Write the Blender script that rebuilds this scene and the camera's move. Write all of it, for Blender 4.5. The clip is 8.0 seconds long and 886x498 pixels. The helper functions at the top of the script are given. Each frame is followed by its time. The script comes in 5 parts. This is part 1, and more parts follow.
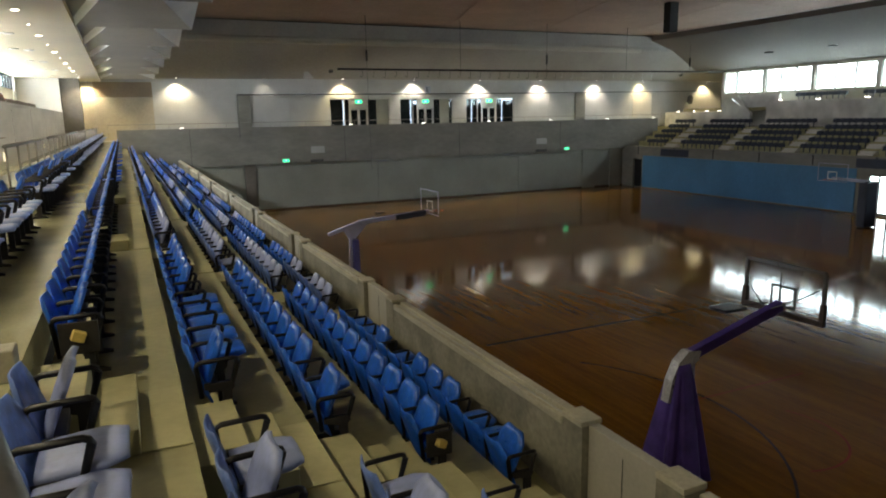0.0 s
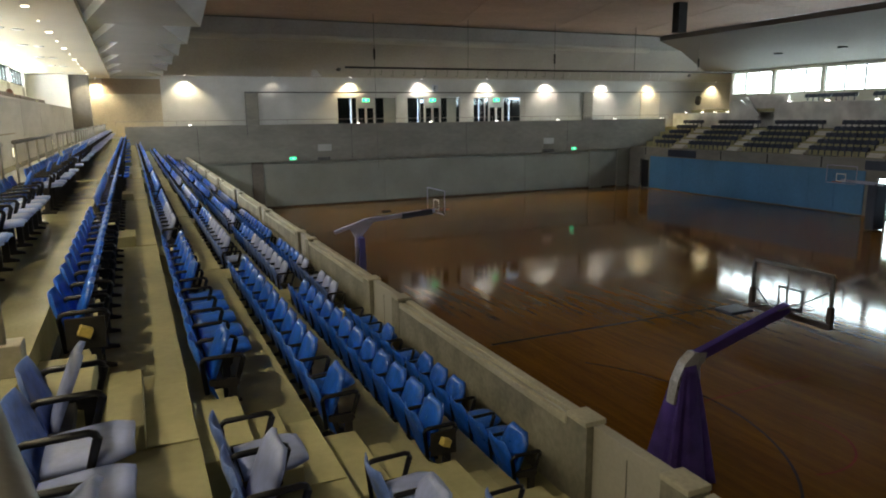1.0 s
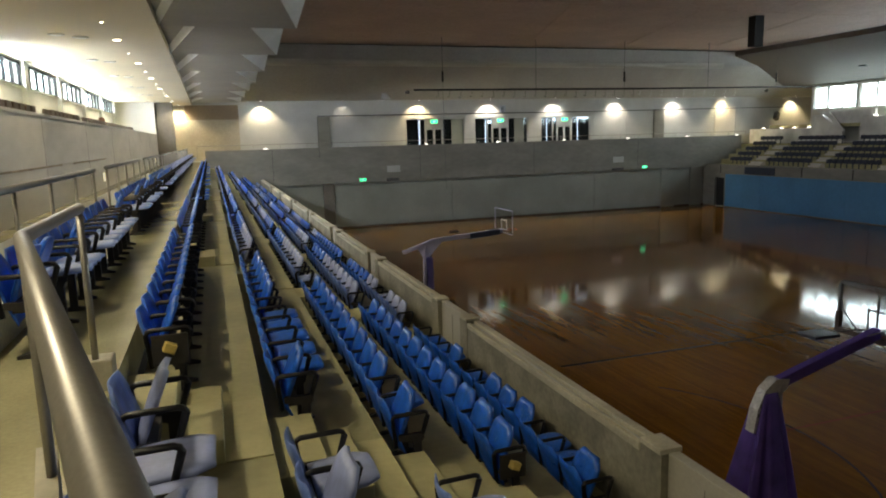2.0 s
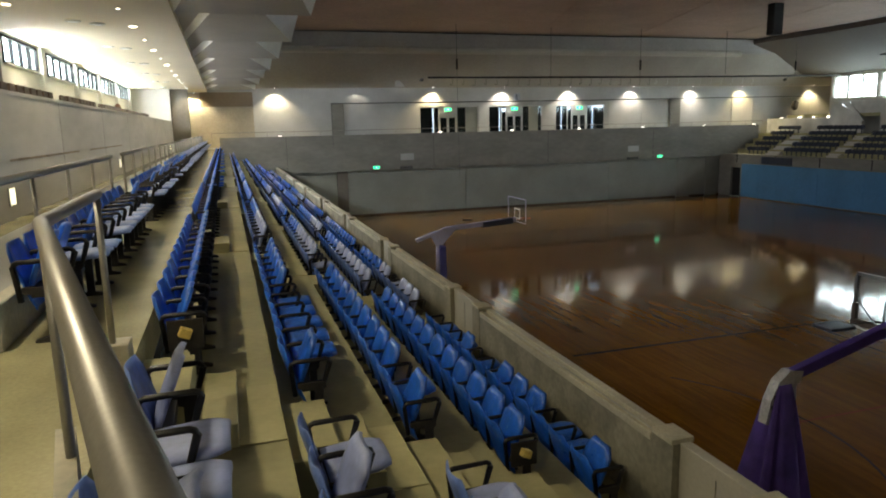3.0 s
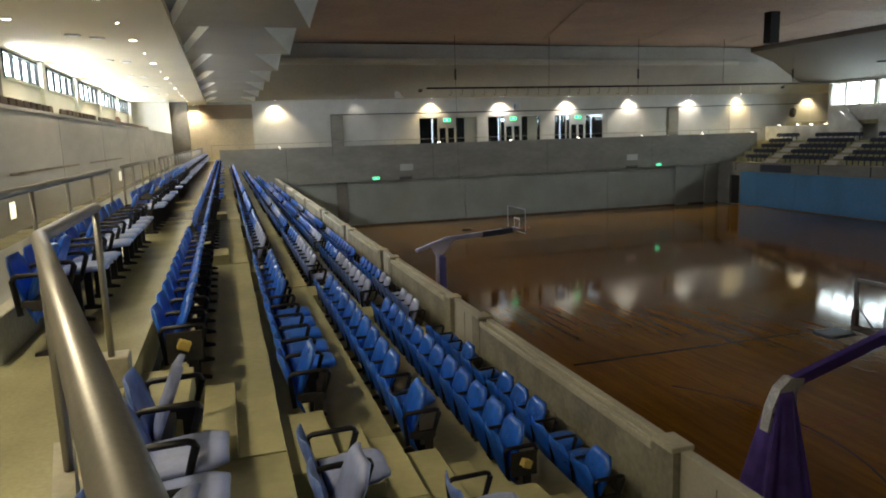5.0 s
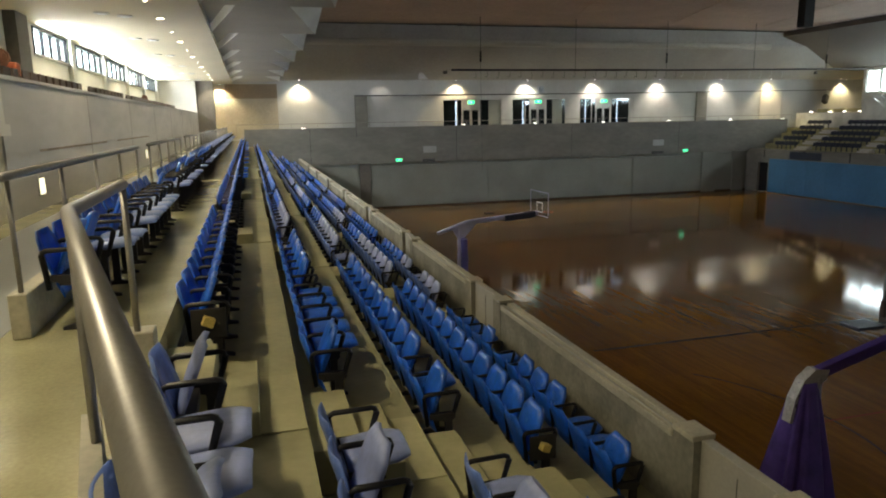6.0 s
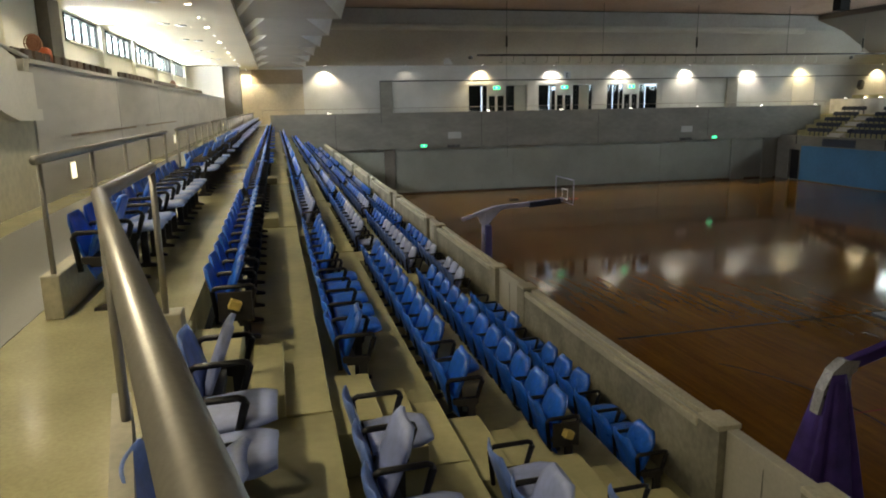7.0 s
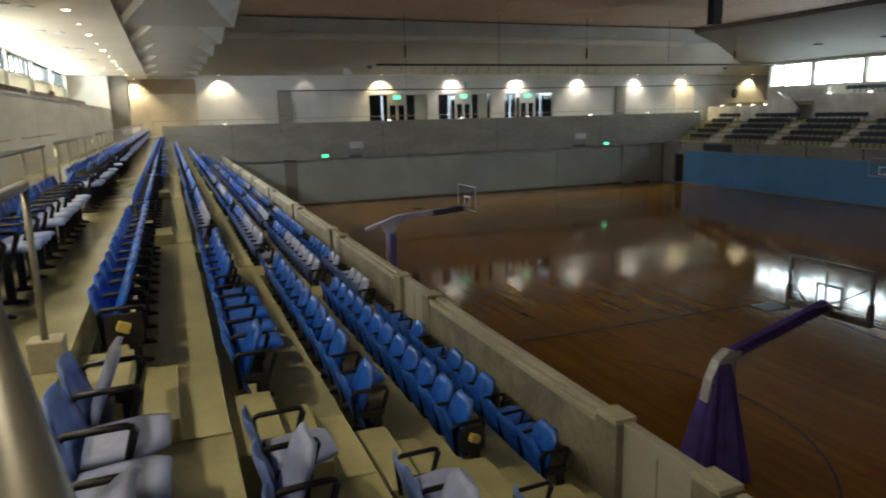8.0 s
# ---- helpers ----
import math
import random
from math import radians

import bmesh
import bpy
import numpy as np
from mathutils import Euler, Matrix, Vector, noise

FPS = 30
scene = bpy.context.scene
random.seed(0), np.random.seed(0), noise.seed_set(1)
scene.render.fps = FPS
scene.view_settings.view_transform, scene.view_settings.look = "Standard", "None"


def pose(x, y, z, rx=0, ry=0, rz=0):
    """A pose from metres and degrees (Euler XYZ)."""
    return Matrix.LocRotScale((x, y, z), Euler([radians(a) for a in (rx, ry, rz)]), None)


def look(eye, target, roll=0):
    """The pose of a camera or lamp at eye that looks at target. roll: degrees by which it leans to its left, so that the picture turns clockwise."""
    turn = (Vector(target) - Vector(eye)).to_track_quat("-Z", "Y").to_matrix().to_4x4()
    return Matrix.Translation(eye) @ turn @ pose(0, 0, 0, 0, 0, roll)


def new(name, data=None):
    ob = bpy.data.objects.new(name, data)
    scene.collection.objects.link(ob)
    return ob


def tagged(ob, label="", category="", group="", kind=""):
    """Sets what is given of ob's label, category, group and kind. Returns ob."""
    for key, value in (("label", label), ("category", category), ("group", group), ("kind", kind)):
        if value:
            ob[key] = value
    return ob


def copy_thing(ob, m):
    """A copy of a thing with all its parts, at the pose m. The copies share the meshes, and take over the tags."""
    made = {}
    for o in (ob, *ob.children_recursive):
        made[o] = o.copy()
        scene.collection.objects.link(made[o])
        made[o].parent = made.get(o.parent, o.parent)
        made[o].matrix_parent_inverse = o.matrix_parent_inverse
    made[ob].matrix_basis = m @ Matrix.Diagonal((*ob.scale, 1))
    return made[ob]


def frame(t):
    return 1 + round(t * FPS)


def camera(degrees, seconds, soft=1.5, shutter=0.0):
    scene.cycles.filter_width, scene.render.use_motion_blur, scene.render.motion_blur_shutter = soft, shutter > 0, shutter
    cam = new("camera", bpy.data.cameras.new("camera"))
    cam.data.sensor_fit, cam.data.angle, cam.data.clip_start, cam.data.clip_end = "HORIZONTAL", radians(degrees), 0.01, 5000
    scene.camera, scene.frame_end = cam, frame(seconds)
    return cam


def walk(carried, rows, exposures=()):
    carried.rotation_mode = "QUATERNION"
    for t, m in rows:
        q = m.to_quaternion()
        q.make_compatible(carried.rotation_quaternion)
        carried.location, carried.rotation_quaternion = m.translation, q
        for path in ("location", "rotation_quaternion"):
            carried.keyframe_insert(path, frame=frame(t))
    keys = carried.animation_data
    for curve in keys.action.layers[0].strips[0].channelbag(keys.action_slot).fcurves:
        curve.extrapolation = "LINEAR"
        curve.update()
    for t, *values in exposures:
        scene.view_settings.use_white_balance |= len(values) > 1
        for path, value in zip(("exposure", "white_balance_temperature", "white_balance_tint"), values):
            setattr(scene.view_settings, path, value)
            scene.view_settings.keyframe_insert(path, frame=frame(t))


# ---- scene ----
cam = camera(66.2, 8.0, soft=1.9, shutter=0.35)
walk(cam, [
    (0, pose(0.014, 0.016, 6.965, 79.00, 1.07, -24.96)),
    (0.2, pose(0.016, 0.014, 6.967, 78.54, 1.35, -24.69)),
    (0.5, pose(0.017, 0.013, 6.969, 78.81, 0.77, -24.64)),
    (0.8, pose(0.016, 0.015, 6.966, 79.44, 0.40, -24.50)),
    (1, pose(0.014, 0.016, 6.965, 78.92, 0.66, -24.37)),
    (1.2, pose(0.006, 0.015, 6.969, 78.87, 0.80, -24.09)),
    (1.5, pose(-0.008, 0.013, 6.977, 79.79, 1.71, -21.79)),
    (1.7, pose(-0.010, 0.011, 6.977, 80.87, 1.75, -19.79)),
    (2.8, pose(-0.014, 0.004, 6.977, 79.71, 1.25, -17.99)),
    (3, pose(-0.015, 0.002, 6.977, 79.75, 1.27, -17.64)),
    (3.2, pose(-0.016, -0.001, 6.976, 79.70, 1.36, -17.28)),
    (3.5, pose(-0.018, -0.006, 6.975, 79.57, 1.56, -16.99)),
    (4, pose(-0.020, -0.017, 6.978, 79.86, 1.42, -17.10)),
    (4.2, pose(-0.014, -0.021, 6.980, 79.87, 0.70, -17.18)),
    (4.5, pose(-0.003, -0.023, 6.982, 80.60, 0.97, -17.54)),
    (4.7, pose(-0.003, -0.022, 6.982, 80.73, 1.71, -17.94)),
    (5.8, pose(-0.008, -0.001, 6.976, 79.51, 0.84, -16.44)),
    (6, pose(-0.010, 0.002, 6.975, 79.19, 1.00, -15.73)),
    (6.2, pose(-0.012, 0.003, 6.975, 79.08, 1.06, -15.30)),
    (6.5, pose(-0.013, 0.005, 6.973, 78.81, 0.96, -14.56)),
    (6.8, pose(-0.013, 0.009, 6.969, 78.42, 0.90, -13.92)),
    (7, pose(-0.013, 0.010, 6.968, 78.07, 0.93, -13.66)),
    (7.2, pose(-0.010, 0.003, 6.971, 77.79, 1.12, -13.63)),
    (7.5, pose(0.003, -0.013, 6.978, 78.97, 1.26, -15.35)),
    (7.7, pose(0.012, -0.016, 6.978, 79.43, 1.06, -17.60)),
    (7.8, pose(0.017, -0.017, 6.978, 79.08, 1.12, -18.98)),
    (8, pose(0.026, -0.017, 6.977, 78.66, 1.29, -21.79)),
])

# ---------------------------------------------------------------- light
scene.view_settings.exposure = 0.0
world = bpy.data.worlds.new("sky")
scene.world = world
world.use_nodes = True
wn = world.node_tree
sky = wn.nodes.new("ShaderNodeTexSky")
sky.sky_type = "NISHITA"
sky.sun_disc = False
sky.sun_elevation = radians(40)
sky.sun_rotation = radians(250)
wn.links.new(sky.outputs[0], wn.nodes["Background"].inputs[0])
wn.nodes["Background"].inputs[1].default_value = 0.12

WINDOW_GLOW = 14.0      # overcast sky seen in the high windows
WINDOW_LAMP_LEFT = 2450.0
WINDOW_LAMP_RIGHT = 1350.0
DOWNLIGHT = 325.0
WALL_WASH = 840.0


def area_lamp(name, m, sx, sy, watts, colour):
    d = bpy.data.lights.new(name, "AREA")
    d.shape, d.size, d.size_y, d.energy, d.color = "RECTANGLE", sx, sy, watts, colour
    ob = new(name, d)
    ob.matrix_world = m
    return ob


def spot_lamp(name, eye, target, watts, colour, cone, blend=0.6, size=0.06):
    d = bpy.data.lights.new(name, "SPOT")
    d.energy, d.color, d.spot_size, d.spot_blend, d.shadow_soft_size = watts, colour, radians(cone), blend, size
    ob = new(name, d)
    ob.matrix_world = look(eye, target)
    return ob


# ---------------------------------------------------------------- sizes of the hall (metres)
MID = 24.15            # the hall's long axis; the stands mirror across it
Y0, YF, YD = -9.0, 53.65, 55.95   # closing wall behind, end parapet, end wall with the doors
T0, H, D = 5.62, 0.45, 0.86       # top tread, rise and depth of the tiers
EDGE0 = -0.645
PAR_IN, PAR_OUT = 3.51, 3.70      # stand parapet
XW = -3.4              # wall behind the walkway
XG = -5.85             # window wall of the upper tier
CEIL = 9.9
GATES = [(3.72, 4.66), (9.75, 10.85), (15.6, 16.4), (21.1, 21.95), (26.7, 27.6), (32.5, 33.4), (38.2, 39.1), (44.0, 44.9)]


def edge(i):
    return EDGE0 + D * i


def tread(i):
    return T0 - H * i


# ---------------------------------------------------------------- materials
def material(name, colour, rough=0.6, metal=0.0, grain=40.0, amount=0.25, bump=0.15, patch=0.8, patch_amount=0.25,
             spec=0.5, coat=0.0, stretch=(1, 1, 1), per_object=0.0, spread=0.12):
    m = bpy.data.materials.new(name)
    m.use_nodes = True
    nt = m.node_tree
    b = nt.nodes["Principled BSDF"]
    geo = nt.nodes.new("ShaderNodeNewGeometry")
    mp = nt.nodes.new("ShaderNodeMapping")
    mp.inputs["Scale"].default_value = stretch
    nt.links.new(geo.outputs["Position"], mp.inputs["Vector"])
    n1 = nt.nodes.new("ShaderNodeTexNoise")
    n1.inputs["Scale"].default_value, n1.inputs["Detail"].default_value = grain, 4
    n2 = nt.nodes.new("ShaderNodeTexNoise")
    n2.inputs["Scale"].default_value, n2.inputs["Detail"].default_value = patch, 5
    for n in (n1, n2):
        nt.links.new(mp.outputs[0], n.inputs["Vector"])
    c = Vector(colour)
    r1 = nt.nodes.new("ShaderNodeMapRange")
    r1.inputs["From Min"].default_value, r1.inputs["From Max"].default_value = 0.3, 0.7
    r1.inputs["To Min"].default_value, r1.inputs["To Max"].default_value = 1 - amount, 1 + amount
    nt.links.new(n1.outputs["Fac"], r1.inputs["Value"])
    r2 = nt.nodes.new("ShaderNodeMapRange")
    r2.inputs["From Min"].default_value, r2.inputs["From Max"].default_value = 0.3, 0.7
    r2.inputs["To Min"].default_value, r2.inputs["To Max"].default_value = 1 - patch_amount, 1 + patch_amount
    nt.links.new(n2.outputs["Fac"], r2.inputs["Value"])
    mul = nt.nodes.new("ShaderNodeMath")
    mul.operation = "MULTIPLY"
    nt.links.new(r1.outputs[0], mul.inputs[0])
    nt.links.new(r2.outputs[0], mul.inputs[1])
    last = mul
    if per_object:
        info = nt.nodes.new("ShaderNodeObjectInfo")
        r3 = nt.nodes.new("ShaderNodeMapRange")
        r3.inputs["To Min"].default_value, r3.inputs["To Max"].default_value = 1 - per_object, 1 + per_object
        nt.links.new(info.outputs["Random"], r3.inputs["Value"])
        mul2 = nt.nodes.new("ShaderNodeMath")
        mul2.operation = "MULTIPLY"
        nt.links.new(mul.outputs[0], mul2.inputs[0])
        nt.links.new(r3.outputs[0], mul2.inputs[1])
        last = mul2
    mix = nt.nodes.new("ShaderNodeVectorMath")
    mix.operation = "SCALE"
    mix.inputs[0].default_value = c
    nt.links.new(last.outputs[0], mix.inputs["Scale"])
    nt.links.new(mix.outputs[0], b.inputs["Base Color"])
    rr = nt.nodes.new("ShaderNodeMapRange")
    rr.inputs["To Min"].default_value, rr.inputs["To Max"].default_value = max(rough - spread, 0.02), min(rough + spread, 1)
    nt.links.new(n2.outputs["Fac"], rr.inputs["Value"])
    nt.links.new(rr.outputs[0], b.inputs["Roughness"])
    b.inputs["Metallic"].default_value = metal
    b.inputs["Specular IOR Level"].default_value = spec
    b.inputs["Coat Weight"].default_value = coat
    if bump:
        bp = nt.nodes.new("ShaderNodeBump")
        bp.inputs["Strength"].default_value, bp.inputs["Distance"].default_value = bump, 0.01
        nt.links.new(n1.outputs["Fac"], bp.inputs["Height"])
        nt.links.new(bp.outputs[0], b.inputs["Normal"])
    return m


def glow(name, colour, strength):
    m = bpy.data.materials.new(name)
    m.use_nodes = True
    b = m.node_tree.nodes["Principled BSDF"]
    b.inputs["Base Color"].default_value = (*colour, 1)
    b.inputs["Emission Color"].default_value = (*colour, 1)
    b.inputs["Emission Strength"].default_value = strength
    return m


def glass(name, tint=(0.8, 0.86, 0.85), rough=0.02):
    m = bpy.data.materials.new(name)
    m.use_nodes = True
    nt = m.node_tree
    nt.nodes.remove(nt.nodes["Principled BSDF"])
    tr = nt.nodes.new("ShaderNodeBsdfTransparent")
    tr.inputs[0].default_value = (*tint, 1)
    gl = nt.nodes.new("ShaderNodeBsdfGlossy")
    gl.inputs["Roughness"].default_value = rough
    lw = nt.nodes.new("ShaderNodeLayerWeight")
    pw = nt.nodes.new("ShaderNodeMath")
    pw.operation, pw.inputs[1].default_value = "POWER", 5.0
    nt.links.new(lw.outputs["Facing"], pw.inputs[0])
    fr = nt.nodes.new("ShaderNodeMapRange")
    fr.inputs["To Min"].default_value, fr.inputs["To Max"].default_value = 0.04, 0.7
    nt.links.new(pw.outputs[0], fr.inputs["Value"])
    mx = nt.nodes.new("ShaderNodeMixShader")
    nt.links.new(fr.outputs[0], mx.inputs[0])
    nt.links.new(tr.outputs[0], mx.inputs[1])
    nt.links.new(gl.outputs[0], mx.inputs[2])
    nt.links.new(mx.outputs[0], nt.nodes["Material Output"].inputs[0])
    return m


def court_wood(name, colour):
    """Lacquered strip floor: boards along y, 9 cm wide, with tone from board to board and long grain."""
    m = material(name, colour, rough=0.075, spread=0.0, grain=9, amount=0.13, bump=0.0, patch=0.6, patch_amount=0.2,
                 spec=0.155, stretch=(4, 0.4, 1))
    nt = m.node_tree
    b = nt.nodes["Principled BSDF"]
    b.inputs["Specular Tint"].default_value = (1.0, 0.95, 0.78, 1)   # amber lacquer
    geo = nt.nodes.new("ShaderNodeNewGeometry")
    br = nt.nodes.new("ShaderNodeTexBrick")
    mp = nt.nodes.new("ShaderNodeMapping")
    mp.inputs["Rotation"].default_value = (0, 0, radians(90))
    nt.links.new(geo.outputs["Position"], mp.inputs["Vector"])
    nt.links.new(mp.outputs[0], br.inputs["Vector"])
    br.inputs["Color1"].default_value = (0.87, 0.86, 0.86, 1)
    br.inputs["Color2"].default_value = (1.14, 1.10, 1.08, 1)
    br.inputs["Mortar"].default_value = (0.75, 0.72, 0.7, 1)
    br.inputs["Scale"].default_value = 1.0
    br.inputs["Mortar Size"].default_value = 0.002
    br.inputs["Brick Width"].default_value = 1.8
    br.inputs["Row Height"].default_value = 0.09
    old = b.inputs["Base Color"].links[0].from_socket
    mul = nt.nodes.new("ShaderNodeVectorMath")
    mul.operation = "MULTIPLY"
    nt.links.new(old, mul.inputs[0])
    nt.links.new(br.outputs["Color"], mul.inputs[1])
    nt.links.new(mul.outputs[0], b.inputs["Base Color"])
    return m


M_CONC = material("concrete", (0.22, 0.215, 0.19), 0.75, grain=4, amount=0.08, patch=0.9, patch_amount=0.14, bump=0.06, stretch=(0.45, 0.35, 1))
M_CONC_WALK = material("walkway_wall_concrete", (0.45, 0.435, 0.41), 0.75, grain=4, amount=0.06, patch=0.8, patch_amount=0.16, bump=0.05, stretch=(0.5, 0.25, 1))
M_CONC_PAR = material("stained_parapet_concrete", (0.23, 0.216, 0.166), 0.8, grain=16, amount=0.16, patch=2.2, patch_amount=0.32, bump=0.12)
M_CONC_LO = material("painted_concrete", (0.255, 0.265, 0.235), 0.6, grain=5, amount=0.03, patch=0.4, patch_amount=0.12, bump=0.02)
M_TREAD = material("tread_concrete", (0.365, 0.338, 0.178), 0.5, grain=16, amount=0.06, patch=1.7, patch_amount=0.2, bump=0.06)
M_STEP = material("step_concrete", (0.43, 0.397, 0.215), 0.5, grain=20, amount=0.05, patch=2.2, patch_amount=0.16, bump=0.05)
M_WALK = material("walkway_vinyl", (0.42, 0.39, 0.225), 0.17, spread=0.08, grain=45, amount=0.09, patch=1.6, patch_amount=0.16, bump=0.05)
M_WALK_MID = material("walkway_grey_band", (0.27, 0.27, 0.26), 0.35, grain=60, amount=0.08, patch=0.7, patch_amount=0.1, bump=0.02)
M_PLASTER = material("plaster", (0.62, 0.60, 0.55), 0.8, grain=25, amount=0.05, patch=0.5, patch_amount=0.08, bump=0.04)
M_PANEL = material("wall_panel", (0.46, 0.465, 0.455), 0.65, grain=14, amount=0.06, patch=0.5, patch_amount=0.12, bump=0.03)
M_CEIL = material("ceiling_board", (0.72, 0.645, 0.49), 0.75, grain=30, amount=0.04, patch=0.4, patch_amount=0.05, bump=0.02)
# lit and shaded tones of the folded soffit: facets whitened, panels dimmed by colour
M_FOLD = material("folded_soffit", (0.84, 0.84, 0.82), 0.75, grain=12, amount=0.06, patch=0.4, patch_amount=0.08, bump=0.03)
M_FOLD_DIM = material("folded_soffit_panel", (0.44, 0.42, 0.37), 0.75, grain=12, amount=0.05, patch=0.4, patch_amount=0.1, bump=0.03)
# darker version of the ring soffit: the shade above the windows is in the colour
M_SOFFIT_SHADED = material("side_soffit_shaded", (0.14, 0.124, 0.11), 0.75, grain=6, amount=0.06, patch=0.3, patch_amount=0.1, bump=0.03)
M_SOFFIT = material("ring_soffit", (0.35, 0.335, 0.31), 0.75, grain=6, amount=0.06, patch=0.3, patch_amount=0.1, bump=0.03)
M_TAN = material("tan_wall_panel", (0.42, 0.375, 0.29), 0.75, grain=8, amount=0.08, patch=0.6, patch_amount=0.14, bump=0.03)
M_ROOF = material("brown_roof_board", (0.50, 0.37, 0.29), 0.8, grain=5, amount=0.1, patch=0.25, patch_amount=0.12, bump=0.03)
M_DARK = material("dark_opening", (0.014, 0.014, 0.015), 0.8, amount=0.1, bump=0.0)
M_BLUEWALL = material("blue_padding", (0.075, 0.225, 0.43), 0.55, grain=4, amount=0.06, patch=0.35, patch_amount=0.12, bump=0.05)
M_COURT = court_wood("court_wood", (0.150, 0.061, 0.0035))
M_COURT_EDGE = court_wood("end_stretch_wood", (0.27, 0.135, 0.02))
M_LINE = material("line_paint_black", (0.042, 0.022, 0.008), 0.075, amount=0.1, bump=0, spread=0.0, spec=0.17)
M_LINE_RED = material("line_paint_red", (0.20, 0.028, 0.012), 0.075, amount=0.1, bump=0, spread=0.0, spec=0.17)
M_LINE_BLUE = material("line_paint_blue", (0.042, 0.032, 0.03), 0.075, amount=0.1, bump=0, spread=0.0, spec=0.17)
M_STEEL = material("stainless_steel", (0.34, 0.325, 0.30), 0.42, metal=0.8, spread=0.1, grain=120, amount=0.05, patch=3, patch_amount=0.08, bump=0.01)
M_STEEL_DULL = material("dull_steel", (0.30, 0.285, 0.26), 0.5, metal=0.75, grain=80, amount=0.08, patch=3, patch_amount=0.1, bump=0.02)
M_COPING = material("coping_paint", (0.43, 0.40, 0.305), 0.5, grain=26, amount=0.12, patch=1.8, patch_amount=0.22, bump=0.03)
M_HOOK = material("grey_hook_steel", (0.12, 0.115, 0.11), 0.5, metal=0.4, grain=40, amount=0.1, bump=0.0)
M_SIGN = material("sign_plate", (0.50, 0.55, 0.64), 0.5, grain=20, amount=0.05, bump=0.0)
M_GATE = material("gate_panel", (0.39, 0.37, 0.312), 0.6, grain=25, amount=0.06, patch=0.9, patch_amount=0.12, bump=0.03)
def worn(m, pale, amount):
    """Adds pale scratches and chalky rub marks to a plastic."""
    nt = m.node_tree
    b = nt.nodes["Principled BSDF"]
    geo = nt.nodes.new("ShaderNodeNewGeometry")
    mp = nt.nodes.new("ShaderNodeMapping")
    mp.inputs["Scale"].default_value = (1.0, 1.0, 0.35)
    nt.links.new(geo.outputs["Position"], mp.inputs["Vector"])
    n1 = nt.nodes.new("ShaderNodeTexNoise")
    n1.inputs["Scale"].default_value, n1.inputs["Detail"].default_value, n1.inputs["Roughness"].default_value = 38, 6, 0.7
    n2 = nt.nodes.new("ShaderNodeTexNoise")
    n2.inputs["Scale"].default_value, n2.inputs["Detail"].default_value = 5.5, 3
    for n in (n1, n2):
        nt.links.new(mp.outputs[0], n.inputs["Vector"])
    r1 = nt.nodes.new("ShaderNodeMapRange")
    r1.inputs["From Min"].default_value, r1.inputs["From Max"].default_value = 0.56, 0.68
    nt.links.new(n1.outputs["Fac"], r1.inputs["Value"])
    r2 = nt.nodes.new("ShaderNodeMapRange")
    r2.inputs["From Min"].default_value, r2.inputs["From Max"].default_value = 0.45, 0.65
    r2.inputs["To Max"].default_value = amount
    nt.links.new(n2.outputs["Fac"], r2.inputs["Value"])
    k = nt.nodes.new("ShaderNodeMath")
    k.operation = "MULTIPLY"
    nt.links.new(r1.outputs[0], k.inputs[0])
    nt.links.new(r2.outputs[0], k.inputs[1])
    mix = nt.nodes.new("ShaderNodeMix")
    mix.data_type = "RGBA"
    old = b.inputs["Base Color"].links[0].from_socket
    nt.links.new(k.outputs[0], mix.inputs[0])
    nt.links.new(old, mix.inputs[6])
    mix.inputs[7].default_value = (*pale, 1)
    nt.links.new(mix.outputs[2], b.inputs["Base Color"])
    return m


M_BLUE = material("blue_seat_plastic", (0.018, 0.125, 0.62), 0.32, grain=24, amount=0.14, patch=7, patch_amount=0.26, bump=0.1, per_object=0.12)
M_GREY = material("faded_lavender_plastic", (0.31, 0.36, 0.60), 0.42, grain=22, amount=0.07, patch=6, patch_amount=0.14, bump=0.03, per_object=0.1)
M_FADED = material("faded_blue_plastic", (0.12, 0.20, 0.52), 0.36, grain=24, amount=0.13, patch=7, patch_amount=0.26, bump=0.1, per_object=0.12)
M_PALE = material("pale_blue_plastic", (0.23, 0.31, 0.60), 0.4, grain=22, amount=0.08, patch=6, patch_amount=0.16, bump=0.03, per_object=0.12)
worn(M_BLUE, (0.28, 0.40, 0.70), 0.9)
worn(M_FADED, (0.40, 0.45, 0.66), 0.7)
M_FAN = material("dark_brown_fan_paint", (0.17, 0.075, 0.045), 0.5, grain=20, amount=0.15, bump=0.02)
M_WARMCONC = material("yellowish_concrete", (0.54, 0.50, 0.38), 0.75, grain=9, amount=0.1, patch=0.55, patch_amount=0.2, bump=0.08)
M_WARMSTAIN = material("brown_scuff", (0.27, 0.22, 0.17), 0.8, grain=6, amount=0.2, patch=1.5, patch_amount=0.3, bump=0.0)
M_OLIVE = material("olive_brown_paint", (0.26, 0.205, 0.14), 0.7, grain=9, amount=0.08, patch=0.6, patch_amount=0.12, bump=0.03)
# concrete darkened to hold the shade that lies on the corner pillar
M_PILLAR = material("pillar_concrete_shaded", (0.145, 0.13, 0.11), 0.75, grain=5, amount=0.08, patch=0.6, patch_amount=0.15, bump=0.05)
M_MULLION = material("black_anodised_frame", (0.008, 0.008, 0.009), 0.6, grain=30, amount=0.1, bump=0.0, spec=0.1)
M_DIM = material("dark_grey_brown_paint", (0.13, 0.115, 0.10), 0.7, grain=9, amount=0.1, patch=0.6, patch_amount=0.15, bump=0.03)
